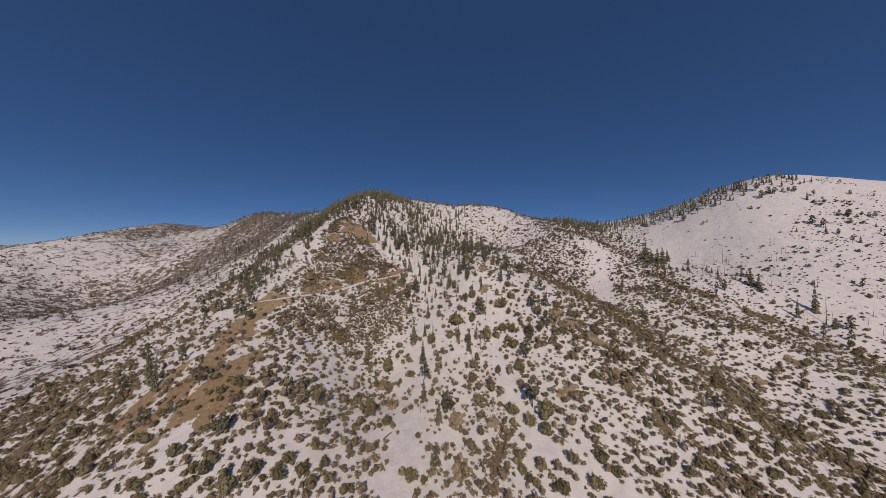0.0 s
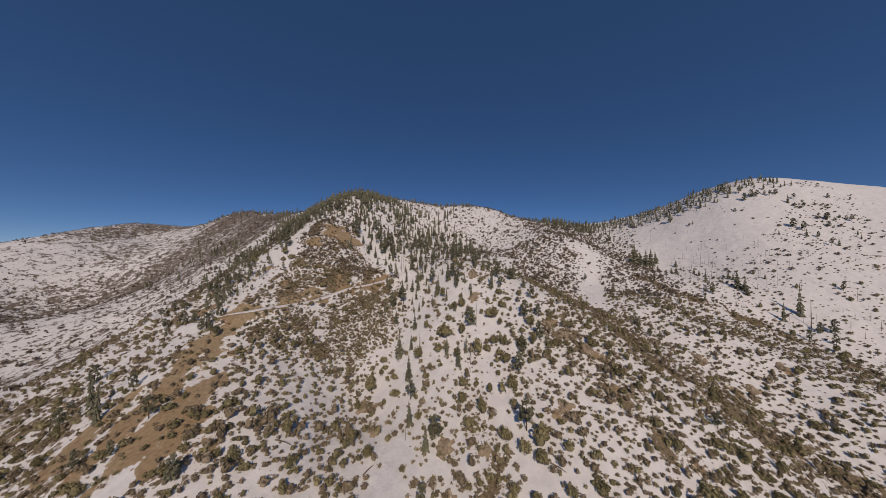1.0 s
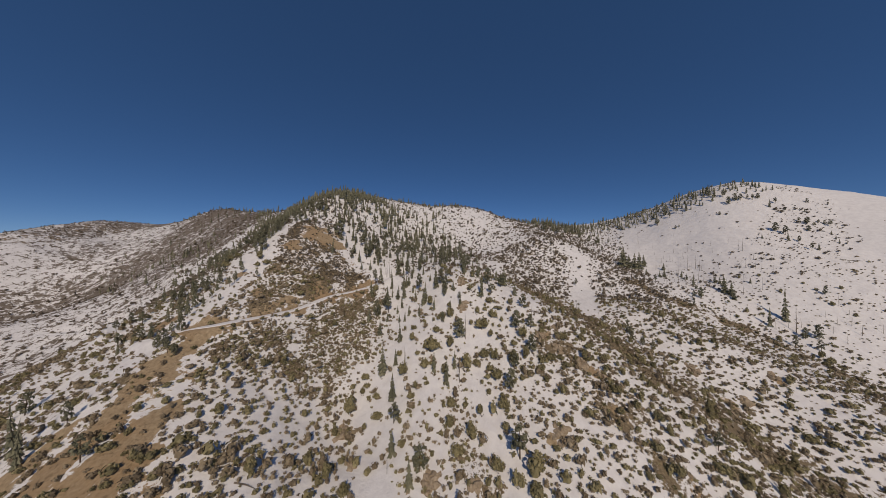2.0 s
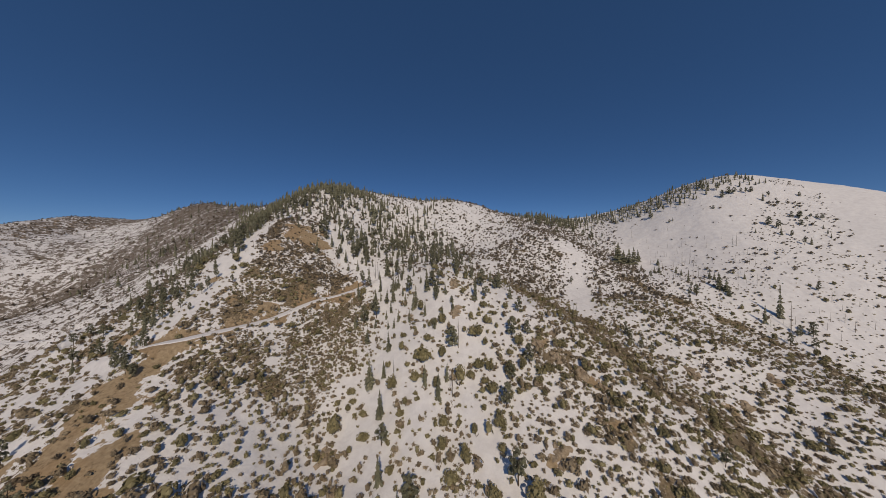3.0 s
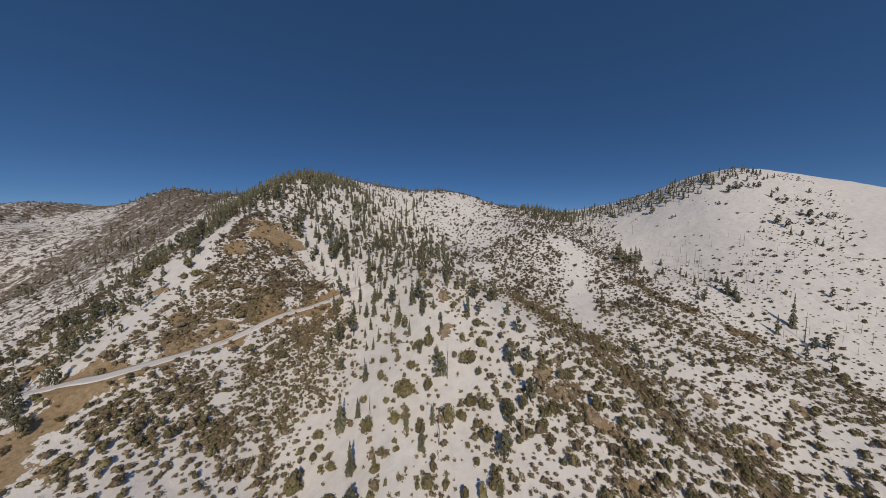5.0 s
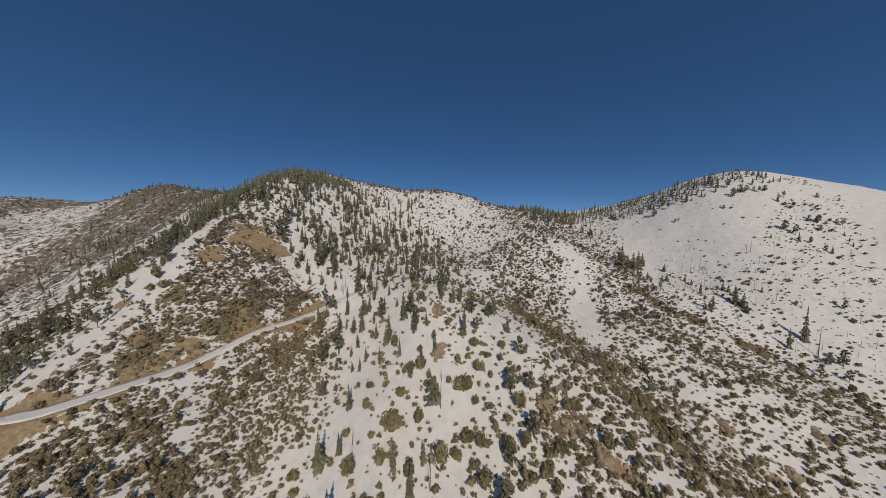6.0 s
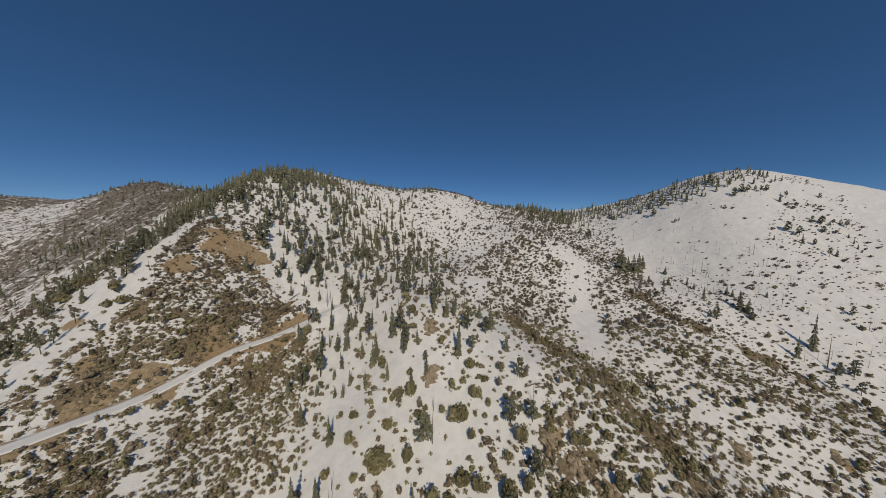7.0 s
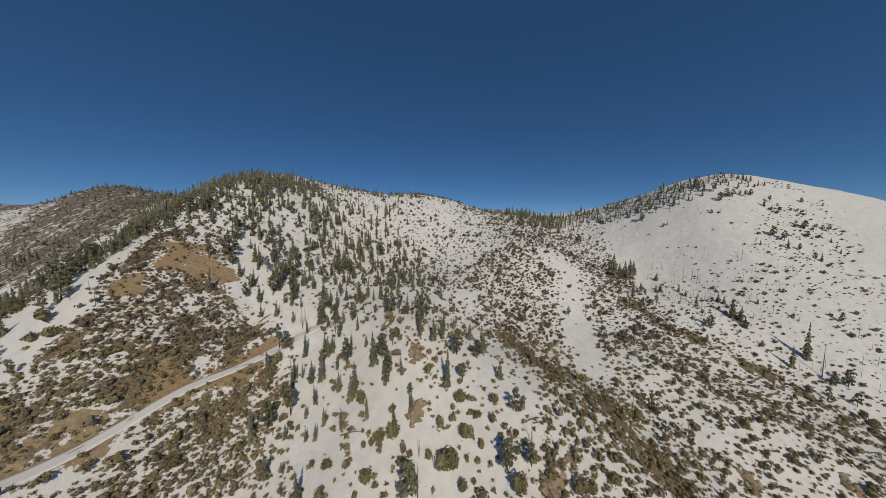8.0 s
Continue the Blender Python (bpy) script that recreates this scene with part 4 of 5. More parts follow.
SNAGS_AREA_TWO = [
    (169.6, 160.1, 8.5), (172.2, 157.8, 9.4), (171.1, 154.7, 7.1), (196.3, 151.4, 8.2), (196.3, 153.2, 6.2), (166.0, 174.1, 4.6), (175.9, 128.8, 6.7), (162.7, 109.3, 12.5),
    (163.4, 160.0, 3.8), (187.5, 160.6, 5.4), (175.9, 204.0, 8.2), (176.0, 191.0, 4.6), (191.4, 189.2, 3.6), (197.5, 159.7, 4.3), (193.7, 144.5, 3.9), (202.3, 141.3, 3.4),
    (203.8, 135.7, 3.7), (185.1, 171.4, 4.1), (61.5, 105.2, 6.4), (62.5, 108.0, 5.0), (179.1, 122.7, 4.0), (190.0, 112.4, 5.9),
]
SNAGS_SPOTS = SNAGS_AREA_ONE + SNAGS_AREA_TWO
SHRUBS_AREA_ONE = [
    (-91.6, 56.3, 4.3), (-94.7, 104.5, 2.2), (-86.5, 56.0, 4.2), (-87.5, 62.7, 6.5), (-80.2, 157.7, 0.7), (-85.9, 98.3, 2.6), (-82.9, 68.2, 5.2), (-81.7, 89.1, 2.8),
    (-80.5, 83.7, 2.6), (-78.3, 62.0, 4.7), (-77.0, 115.9, 2.0), (-72.3, 53.3, 3.5), (-71.5, 50.4, 3.3), (-73.7, 103.8, 2.2), (-70.7, 151.6, 1.2), (-67.6, 146.0, 0.6),
    (-69.5, 101.5, 2.2), (-69.5, 92.3, 2.9), (-63.7, 50.5, 3.9), (-66.0, 80.6, 1.9), (-62.2, 58.3, 3.8), (-61.8, 54.2, 3.5), (-64.0, 98.3, 3.4), (-64.7, 107.6, 2.5),
    (-63.6, 79.9, 1.9), (-59.3, 59.6, 3.3), (-60.8, 140.9, 0.9), (-60.7, 88.2, 2.5), (-60.2, 139.0, 1.4), (-58.3, 90.6, 2.4), (-55.9, 67.9, 2.6), (-54.0, 58.2, 2.1),
    (-54.6, 74.1, 2.8),
]
SHRUBS_AREA_TWO = [
    (-55.7, 144.9, 1.6), (-50.1, 49.4, 4.2), (-50.7, 59.7, 2.6), (-50.0, 63.4, 3.5), (-46.8, 54.4, 3.0), (-47.1, 59.6, 2.2), (-46.4, 57.5, 1.7), (-44.3, 45.5, 3.0),
    (-44.4, 61.0, 2.3), (-42.3, 47.6, 3.5), (-40.1, 57.3, 2.6), (-42.0, 72.8, 4.5), (-36.7, 45.5, 4.3), (-37.2, 57.4, 3.2), (-36.7, 60.0, 1.8), (-37.1, 63.5, 2.9),
    (-35.2, 51.5, 2.9), (-34.2, 48.7, 3.7), (-34.7, 59.2, 2.2), (-33.8, 62.2, 2.4), (-31.2, 64.5, 3.7), (-29.8, 51.2, 3.3), (-27.3, 58.7, 3.3), (-26.5, 50.2, 3.4),
    (-26.1, 54.3, 3.1), (-23.0, 51.9, 2.9), (-21.2, 49.8, 2.8), (-19.5, 78.0, 2.9), (-16.3, 102.3, 2.5), (-14.9, 87.6, 3.0),
]
SHRUBS_AREA_THREE = [
    (-15.1, 91.5, 3.3), (-14.0, 89.4, 2.7), (-12.5, 77.9, 2.6), (-10.8, 85.6, 3.5), (-9.6, 80.0, 3.8), (-9.4, 67.7, 2.6), (-6.0, 51.9, 5.3), (-3.6, 103.4, 2.3),
    (-3.0, 51.2, 2.8), (-1.0, 102.2, 2.7), (-1.0, 81.7, 2.9), (0.4, 83.7, 3.1), (3.3, 83.3, 2.0), (5.7, 102.2, 2.1), (7.9, 73.1, 4.8),
]
SHRUBS_AREA_FOUR = [
    (9.7, 67.8, 3.8), (13.1, 97.7, 3.2), (13.5, 53.6, 2.5), (14.8, 98.2, 1.9), (16.4, 52.8, 2.5), (16.6, 55.3, 2.9), (18.0, 81.1, 1.9), (18.0, 97.3, 2.5),
    (18.3, 50.5, 2.4), (19.1, 78.1, 2.4), (20.5, 53.7, 3.0),
]
SHRUBS_AREA_FIVE = [
    (22.9, 49.8, 3.7), (23.7, 92.4, 3.6), (27.3, 94.7, 1.8), (27.0, 53.6, 3.6), (28.5, 96.1, 2.3), (29.2, 100.5, 2.4), (29.8, 50.0, 3.6), (31.3, 79.7, 3.0),
    (32.6, 95.9, 2.0), (33.2, 53.9, 3.8), (34.4, 77.0, 2.8), (34.6, 80.0, 3.0), (34.7, 51.9, 3.7), (35.8, 95.5, 2.3), (37.6, 74.0, 3.2), (38.1, 81.5, 3.6),
    (38.1, 92.1, 1.9), (39.1, 89.3, 2.5),
]
SHRUBS_AREA_SIX = [
    (40.8, 81.5, 2.1), (44.9, 87.2, 4.0), (47.6, 81.8, 5.0), (50.4, 73.1, 4.2), (50.8, 87.5, 3.5), (53.2, 69.2, 3.6), (53.0, 59.6, 3.7), (53.5, 81.6, 3.1),
    (53.1, 52.9, 5.9), (55.4, 74.8, 3.0), (56.5, 67.3, 3.4), (59.8, 92.1, 3.1), (62.0, 75.6, 3.0), (63.3, 60.1, 3.8), (64.2, 68.4, 3.2), (67.3, 60.2, 3.7),
    (69.0, 84.9, 4.4), (68.1, 53.8, 3.3), (69.1, 56.5, 3.4), (74.3, 103.3, 4.5), (96.5, 64.4, 3.4), (105.2, 72.3, 3.7), (109.2, 97.5, 3.1), (150.1, 107.3, 3.9),
    (147.8, 119.0, 2.3), (155.6, 96.1, 4.0), (154.8, 98.6, 4.1), (156.0, 121.3, 2.6), (161.1, 119.1, 2.3), (176.4, 138.9, 2.1), (183.7, 135.4, 2.4), (188.1, 113.1, 2.9),
    (189.5, 107.7, 2.1),
]
SHRUBS_AREA_SEVEN = [
    (194.0, 111.3, 1.7),
]
SHRUBS_SPOTS = SHRUBS_AREA_ONE + SHRUBS_AREA_TWO + SHRUBS_AREA_THREE + SHRUBS_AREA_FOUR + SHRUBS_AREA_FIVE + SHRUBS_AREA_SIX + SHRUBS_AREA_SEVEN


FIRS_CENTRE = [
    (-5.8, 126.0, 5.1), (-3.8, 124.9, 5.1), (-2.6, 128.5, 3.4), (2.6, 127.8, 4.2), (-5.4, 119.1, 6.9), (-8.1, 119.8, 5.6), (-5.8, 114.8, 4.6), (-7.5, 113.2, 3.3),
    (-0.6, 115.0, 4.7), (2.5, 111.8, 6.1), (7.7, 115.3, 8.2), (-3.0, 109.9, 4.3), (-11.1, 110.5, 3.4), (-4.4, 108.1, 3.7), (-6.4, 109.1, 2.9), (35.6, 114.0, 7.2),
    (24.0, 106.1, 8.3), (23.0, 116.4, 6.1), (19.4, 118.6, 4.7), (-13.0, 105.3, 5.0), (-5.4, 99.7, 6.1), (-6.1, 92.1, 4.7), (11.3, 86.2, 5.0), (5.4, 86.0, 5.7),
    (-4.7, 70.1, 5.9), (8.6, 82.3, 6.6), (-0.6, 63.4, 5.7), (-9.9, 91.4, 8.1), (-6.2, 83.3, 7.3),
]
PINES_CENTRE = [
    (33.2, 111.8, 5.4), (27.9, 106.9, 4.5), (15.7, 106.7, 3.0), (-11.3, 114.9, 7.2), (14.2, 94.4, 6.7), (28.0, 82.3, 4.9), (33.9, 84.5, 6.0), (32.2, 92.5, 6.8),
    (25.1, 77.9, 6.4), (22.6, 65.1, 7.7), (1.5, 66.3, 5.6), (-5.0, 77.4, 5.5),
]
SNAGS_CENTRE = [
    (-15.5, 138.3, 3.7), (-4.0, 130.5, 6.3), (0.6, 118.2, 5.4), (-13.2, 121.8, 6.5), (-18.1, 128.4, 3.8), (5.3, 107.0, 2.5), (0.0, 111.2, 1.8), (9.2, 125.0, 3.3),
    (-3.4, 92.4, 4.2), (12.7, 85.0, 5.0), (15.8, 93.5, 7.5), (38.2, 94.5, 4.7), (12.3, 82.6, 6.0), (-3.0, 88.7, 6.4), (-5.3, 66.8, 3.5),
]
SHRUBS_CENTRE = [
    (5.7, 109.1, 3.9), (11.9, 105.3, 2.3), (13.8, 118.7, 3.1), (9.1, 102.1, 3.1), (11.9, 101.5, 3.5), (20.6, 108.6, 2.9), (26.3, 103.6, 3.0), (21.0, 100.2, 3.0),
    (23.9, 101.1, 1.8), (33.4, 101.7, 2.7), (25.6, 98.3, 2.9), (-18.4, 127.0, 3.2), (4.8, 92.2, 6.3), (21.7, 95.2, 5.5), (14.5, 85.0, 5.4), (2.9, 87.9, 3.5),
    (8.6, 85.2, 3.4), (-3.6, 88.4, 3.9), (17.8, 85.9, 3.3), (20.6, 87.6, 3.7), (29.8, 88.2, 2.5), (23.2, 86.0, 3.2), (33.0, 89.5, 3.5),
]
SHRUBS_LOWER = [
    (32.0, 84.0, 3.5), (21.2, 83.8, 2.7), (10.5, 92.3, 3.9), (6.6, 97.6, 3.2), (-1.3, 97.9, 2.7), (0.5, 92.1, 2.1), (-5.1, 94.6, 2.2), (-17.5, 83.6, 4.6),
    (-2.7, 71.7, 2.2), (-13.2, 63.7, 2.8), (-18.0, 66.9, 3.5), (22.3, 74.5, 3.6), (27.9, 82.9, 4.8), (22.3, 81.5, 4.0), (13.2, 69.7, 3.6), (21.2, 70.4, 2.5),
    (24.6, 62.0, 4.4), (17.5, 63.9, 3.2), (20.7, 60.8, 3.3), (23.4, 59.2, 3.7), (9.3, 77.1, 3.7), (16.4, 73.8, 2.9), (13.0, 76.6, 2.1),
]
for x, y, h in FIRS_CENTRE:
    plant(chance.choice(FIRS), used, spot(x, y, h * 1.05, chance.uniform(0.62, 0.85), 0.2, chance))
for x, y, h in PINES_CENTRE:
    plant(chance.choice(PINES), used, spot(x, y, h, chance.uniform(0.75, 1.0), 0.2, chance))
for x, y, h in SNAGS_CENTRE:
    plant(chance.choice(SNAGS), used, spot(x, y, h, 0.7, 0.2, chance))
for x, y, h in SHRUBS_CENTRE + SHRUBS_LOWER:
    plant(chance.choice(SHRUBS), used, spot(x, y, h * 0.52, chance.uniform(0.7, 0.9), 0.1, chance))
for x, y, h in FIRS_SPOTS:
    plant(chance.choice(FIRS), used, spot(x, y, max(h, 2.0) * 1.05, chance.uniform(0.85, 1.25), 0.2, chance))
for x, y, h in PINES_SPOTS:
    plant(chance.choice(FIRS if h > 8 or y > 140 and chance.random() < 0.5 else PINES), used, spot(x, y, max(h, 2.0) * (1.0 if x > 110 else 0.95), chance.uniform(0.5, 0.8) * (0.7 if h > 8 else 1.0), 0.2, chance))
for x, y, h in SNAGS_SPOTS:
    plant(chance.choice(SNAGS), used, spot(x, y, max(h, 2.5), 0.6 if h > 4 else 0.9, 0.2, chance))
for x, y, h in SHRUBS_SPOTS:
    h = min(h, 4.2) * (0.72 if x < -48 else 0.9)
    plant(chance.choice(SHRUBS), used, spot(x, y, h * 0.43, chance.uniform(0.8, 1.1), 0.1, chance))

# pines along the spur's edge, then the small ones on the snow dome
RIDGE_TREES = [
    (-80.7, 154.4, 8.5), (-90.2, 167.6, 6.7), (-78.8, 147.0, 8.3), (-89.6, 155.4, 7.7), (-130.6, 196.1, 8.3), (-89.9, 161.4, 7.2), (-135.2, 196.3, 7.0), (-140.9, 199.2, 5.9),
    (-77.9, 158.3, 5.3), (-77.7, 161.3, 5.6), (-80.7, 170.5, 7.1), (-92.7, 183.9, 6.6), (-79.1, 173.3, 5.2), (-71.5, 167.5, 5.0), (-70.9, 171.9, 5.2), (-74.6, 175.5, 4.8),
    (-72.0, 179.8, 5.5), (-67.8, 178.5, 7.6), (-61.1, 177.6, 8.8), (-63.3, 178.1, 6.6), (-72.3, 137.8, 7.1), (-44.0, 158.2, 8.7), (-45.3, 166.1, 6.1), (-42.0, 155.5, 5.6),
    (-68.5, 131.0, 4.6), (-64.1, 127.0, 3.7), (-67.7, 126.9, 3.1), (-85.1, 141.4, 3.7), (-89.7, 142.8, 4.4), (-86.7, 136.0, 4.8),
]
DOME_TREES = [
    (197.3, 208.2, 7.1), (205.2, 205.4, 5.6), (210.1, 203.8, 5.6), (213.2, 199.1, 6.8), (225.8, 204.4, 5.6), (230.6, 198.2, 6.8), (229.0, 191.9, 6.6), (231.2, 187.8, 6.5),
    (227.0, 181.3, 6.3), (231.6, 180.4, 6.2), (233.2, 178.5, 5.4), (237.7, 174.7, 4.9), (240.8, 173.9, 4.4), (238.0, 166.0, 5.8), (242.7, 166.2, 4.7), (216.5, 178.8, 2.9),
    (197.3, 193.2, 3.2), (199.7, 192.7, 3.2), (254.5, 158.5, 3.4), (207.2, 211.5, 5.2), (202.5, 217.7, 4.2), (196.9, 218.8, 3.6), (219.6, 194.5, 4.8), (237.1, 177.2, 3.7),
]
DOME_CLUSTER = [
    (212.0, 152.7, 3.1), (222.6, 153.3, 6.3), (223.5, 149.6, 6.2), (220.1, 146.3, 5.6), (236.9, 152.0, 3.2), (237.8, 149.1, 5.2), (243.7, 143.5, 4.0), (236.2, 137.4, 2.9),
    (220.3, 137.4, 4.7), (223.3, 136.4, 4.2), (246.0, 154.8, 2.6), (259.0, 152.4, 2.2), (233.8, 146.2, 3.7), (243.8, 145.4, 2.9), (222.9, 143.8, 4.0), (234.7, 135.4, 3.0),
    (241.0, 160.4, 2.2), (235.8, 150.9, 2.4), (239.3, 147.1, 2.6), (242.6, 147.3, 2.4), (238.3, 140.1, 2.6),
]
SADDLE_TREES = [
    (121.5, 236.2, 7.6), (122.1, 228.9, 7.4), (143.5, 252.2, 7.3), (140.2, 236.3, 9.4), (144.2, 232.0, 6.1), (163.7, 254.3, 6.8), (141.9, 215.5, 7.9), (149.0, 215.3, 8.5),
    (141.5, 199.3, 4.7), (162.7, 220.1, 4.4), (159.9, 203.2, 3.3), (110.6, 231.4, 8.9), (131.9, 264.1, 6.3), (109.4, 245.0, 5.7), (106.2, 260.4, 4.7), (118.4, 215.3, 4.4),
    (160.9, 261.2, 6.3), (163.6, 239.2, 5.7), (158.3, 221.7, 3.6),
]
for x, y, h in RIDGE_TREES:
    if y < 150 and h < 6:
        plant(chance.choice(SHRUBS), used, spot(x, y, h * 0.45, chance.uniform(0.8, 1.1), 0.1, chance))
    else:
        plant(chance.choice(PINES), used, spot(x, y, h * 0.95, chance.uniform(0.8, 1.1), 0.3, chance))
for x, y, h in DOME_TREES + DOME_CLUSTER + SADDLE_TREES:
    plant(chance.choice(PINES + FIRS[:2]), used, spot(x, y, h, chance.uniform(0.6, 0.9), 0.2, chance))

# conifer stand on the upper face and along the crests
FACE_STANDS = [
    ([(-60, 210), (-42, 180), (-24, 154)], 12, 0.5), ([(-40, 226), (-20, 194), (-6, 162)], 12, 0.42), ([(-14, 230), (2, 192), (11, 160)], 11, 0.29), ([(12, 220), (16, 190), (21, 150)], 7, 0.27), ([(-6, 150), (4, 140), (18, 132)], 8, 0.28),
    ([(-62, 206), (-50, 196), (-44, 184)], 8, 0.75),
]
RIDGE_STANDS = [
    ([(-89, 203), (-74, 209), (-62, 220), (-50, 229), (-40, 239)], 8, 2.0), ([(-66, 199), (-52, 211), (-36, 221)], 8, 1.2),
    ([(-68, 199), (-77, 191), (-83, 183), (-97, 187), (-108, 187), (-119, 183), (-112, 168), (-97, 150)], 9, 0.42), ([(-64, 176), (-80, 168), (-90, 150), (-92, 130), (-88, 112)], 9, 0.3),
    ([(-70, 206), (-84, 203), (-110, 222), (-132, 240)], 8, 0.8), ([(-14, 136), (-14, 112)], 5, 0.26), ([(-7, 142), (2, 124), (11, 113)], 9, 0.26), ([(25, 119), (34, 114)], 6, 0.16), ([(-78, 118), (-82, 93)], 8, 0.2),
]
CRESTS = [
    ([(-52, 252), (-21, 244), (10, 237), (34, 238)], 3.5, 1.1),
    ([(91, 259), (134, 269), (169, 261), (185, 257)], 5, 1.3),
    ([(106.3, 243.6), (137.9, 244.9), (168.1, 248.4)], 7, 0.35),
    ([(178, 258), (198, 249), (208, 232), (218, 216), (230, 208), (240, 197), (247, 187)], 5.5, 2.4),
    ([(181.6, 243.8), (195.4, 229.4), (207.1, 216.1), (216.5, 206.4), (226.0, 198.7)], 5, 1.1),
]


def scatter(x0, x1, y0, y1, gap, seed):
    """Jittered points on a square net."""
    r = np.random.default_rng(seed)
    gx, gy = np.meshgrid(np.arange(x0, x1, gap), np.arange(y0, y1, gap))
    gx, gy = gx.ravel() + r.uniform(-0.48, 0.48, gx.size) * gap, gy.ravel() + r.uniform(-0.48, 0.48, gy.size) * gap
    return gx, gy, r


def stature(x, y):
    """How tall the trees grow: low on the windy crests and the western edge."""
    crest = np.maximum(smooth(212, 226, y) * smooth(130, 100, x), smooth(150, 190, x) * smooth(185, 200, y))
    return (1 - 0.45 * crest + 0.16 * crest * smooth(-30, -50, x) + 0.12 * crest * smooth(150, 190, x)) * (1 - 0.3 * smooth(230, 240, x)) * (1 - 0.22 * smooth(-55, -66, x) * smooth(225, 215, y))


tx, ty, r = scatter(-145, 280, 95, 280, 2.5, 31)
share = np.zeros(tx.shape)
for line, width, amount in FACE_STANDS + RIDGE_STANDS + CRESTS:
    share = np.maximum(share, amount * belt(tx, ty, line, width))
share = share * (0.75 + 0.9 * fractal(tx, ty, 10, 3, 61))
picked = np.flatnonzero(r.uniform(0, 1, tx.size) < share)
picked = picked[np.argsort(np.hypot(tx[picked] - 10, ty[picked] - 50))]
room = {"fir_tree": 270 - len(FIRS_SPOTS), "pine_tree": 290 - len(PINES_SPOTS) - 90}
behind = []
for k in picked:
    kind_ = FIRS if chance.random() < 0.62 else PINES
    if room[kind_[0].name.split(".")[0]] > 0:
        room[kind_[0].name.split(".")[0]] -= 1
        plant(chance.choice(kind_), used, spot(tx[k], ty[k], r.uniform(3.6, 7.8) * stature(tx[k], ty[k]), chance.uniform(0.5, 0.78), 0.3, chance))
    else:
        behind.append(k)

# burnt slope below the dome: slim dead trunks
for line, width, count in (([(135, 146), (165, 150), (190, 146)], 9, 22), ([(163, 134), (195, 140)], 8, 12), ([(150, 118), (172, 108), (200, 108)], 9, 16), ([(150, 170), (200, 172)], 12, 14), ([(56, 96), (75, 100), (100, 104)], 7, 8)):
    for _ in range(count):
        k = chance.randrange(len(line) - 1)
        f = chance.random()
        x, y = line[k][0] + f * (line[k + 1][0] - line[k][0]) + chance.gauss(0, width * 0.6), line[k][1] + f * (line[k + 1][1] - line[k][1]) + chance.gauss(0, width * 0.6)
        plant(chance.choice(SNAGS), used, spot(x, y, chance.uniform(2.4, 5.0), 0.8, 0.2, chance))

# ---- fallen trunks, as two ends on the plan ----
LOGS = [(1.0, 106.3, 5.3, 104.7), (37.6, 97.2, 42.2, 97.7), (40.0, 96.9, 43.5, 96.8), (-27.7, 139.1, -25.2, 142.3), (-18.0, 105.6, -16.0, 106.5), (223.5, 127.0, 228.3, 124.8), (-13.2, 59.8, -11.4, 61.8), (-35.9, 63.6, -33.0, 64.8), (-32.1, 62.2, -28.5, 62.2), (25.2, 58.8, 27.6, 57.0)]
for ax, ay, bx_, by_ in LOGS:
    a = Vector((ax, ay, float(height(ax, ay)) + 0.1))
    b_ = Vector((bx_, by_, float(height(bx_, by_)) + 0.12))
    root = tagged(new("fallen_log"), "grey fallen tree trunk lying on the snow", "log", "fallen trunks")
    root.location = a
    d = b_ - a
    bend = d * 0.55 + Vector((0, 0, 0.06 * d.length))
    part("trunk", tri_mesh("trunk", *join([tube((0, 0, 0), bend, 0.15, 0.11, 7), tube(bend, d, 0.11, 0.04, 7)]), DEADWOOD, True), root)
    for k in range(3):
        foot = bend.lerp(d, 0.25 * k)
        part("limb", tri_mesh("limb", *tube(foot, foot + Vector((chance.uniform(-0.6, 0.6), chance.uniform(-0.6, 0.6), 0.5)), 0.035, 0.012, 4), DEADWOOD), root)


# ---- granite outcrops ----
def boulder_mesh(seed):
    """An angular block: a lumpy ball cut by a few planes."""
    bm = bmesh.new()
    bmesh.ops.create_icosphere(bm, subdivisions=3, radius=1.0)
    rr = random.Random(seed)
    planes = [(Vector((rr.uniform(-1, 1), rr.uniform(-1, 1), rr.uniform(-0.4, 1))).normalized(), rr.uniform(0.38, 0.75)) for _ in range(16)]
    for v in bm.verts:
        for way, reach in planes:
            over = v.co.dot(way) - reach
            if over > 0:
                v.co -= way * over
        v.co *= 1 + 0.2 * noise.noise(v.co * 2.3 + Vector((seed, 0, 0))) + 0.14 * noise.noise(v.co * 6.0 + Vector((0, seed, 0)))
        v.co.z *= 0.72
    me = bpy.data.meshes.new("boulder")
    bm.to_mesh(me)
    bm.free()
    me.materials.append(ROCK)
    return me


BOULDERS = [boulder_mesh(s) for s in range(6)]
OUTCROPS = [(38.4, 88.8, 1.6, 8), (41.8, 84.4, 1.5, 7), (91.8, 90.6, 1.8, 8), (4.4, 54.5, 2.0, 8), (82.8, 106.3, 1.0, 4), (44.3, 91.1, 1.0, 4), (50.3, 77.4, 1.6, 7), (-13.4, 70.0, 1.2, 4), (12.5, 62.2, 1.3, 5), (98.9, 81.9, 1.5, 6), (115.4, 86.4, 1.4, 5), (5.1, 89.9, 0.9, 3), (17.8, 113.7, 2.0, 9), (16.5, 103.9, 2.0, 9), (32.9, 67.2, 2.0, 9), (3.7, 64.4, 2.0, 9), (-18.0, 78.7, 2.0, 9), (46.5, 80.9, 2.0, 9)]
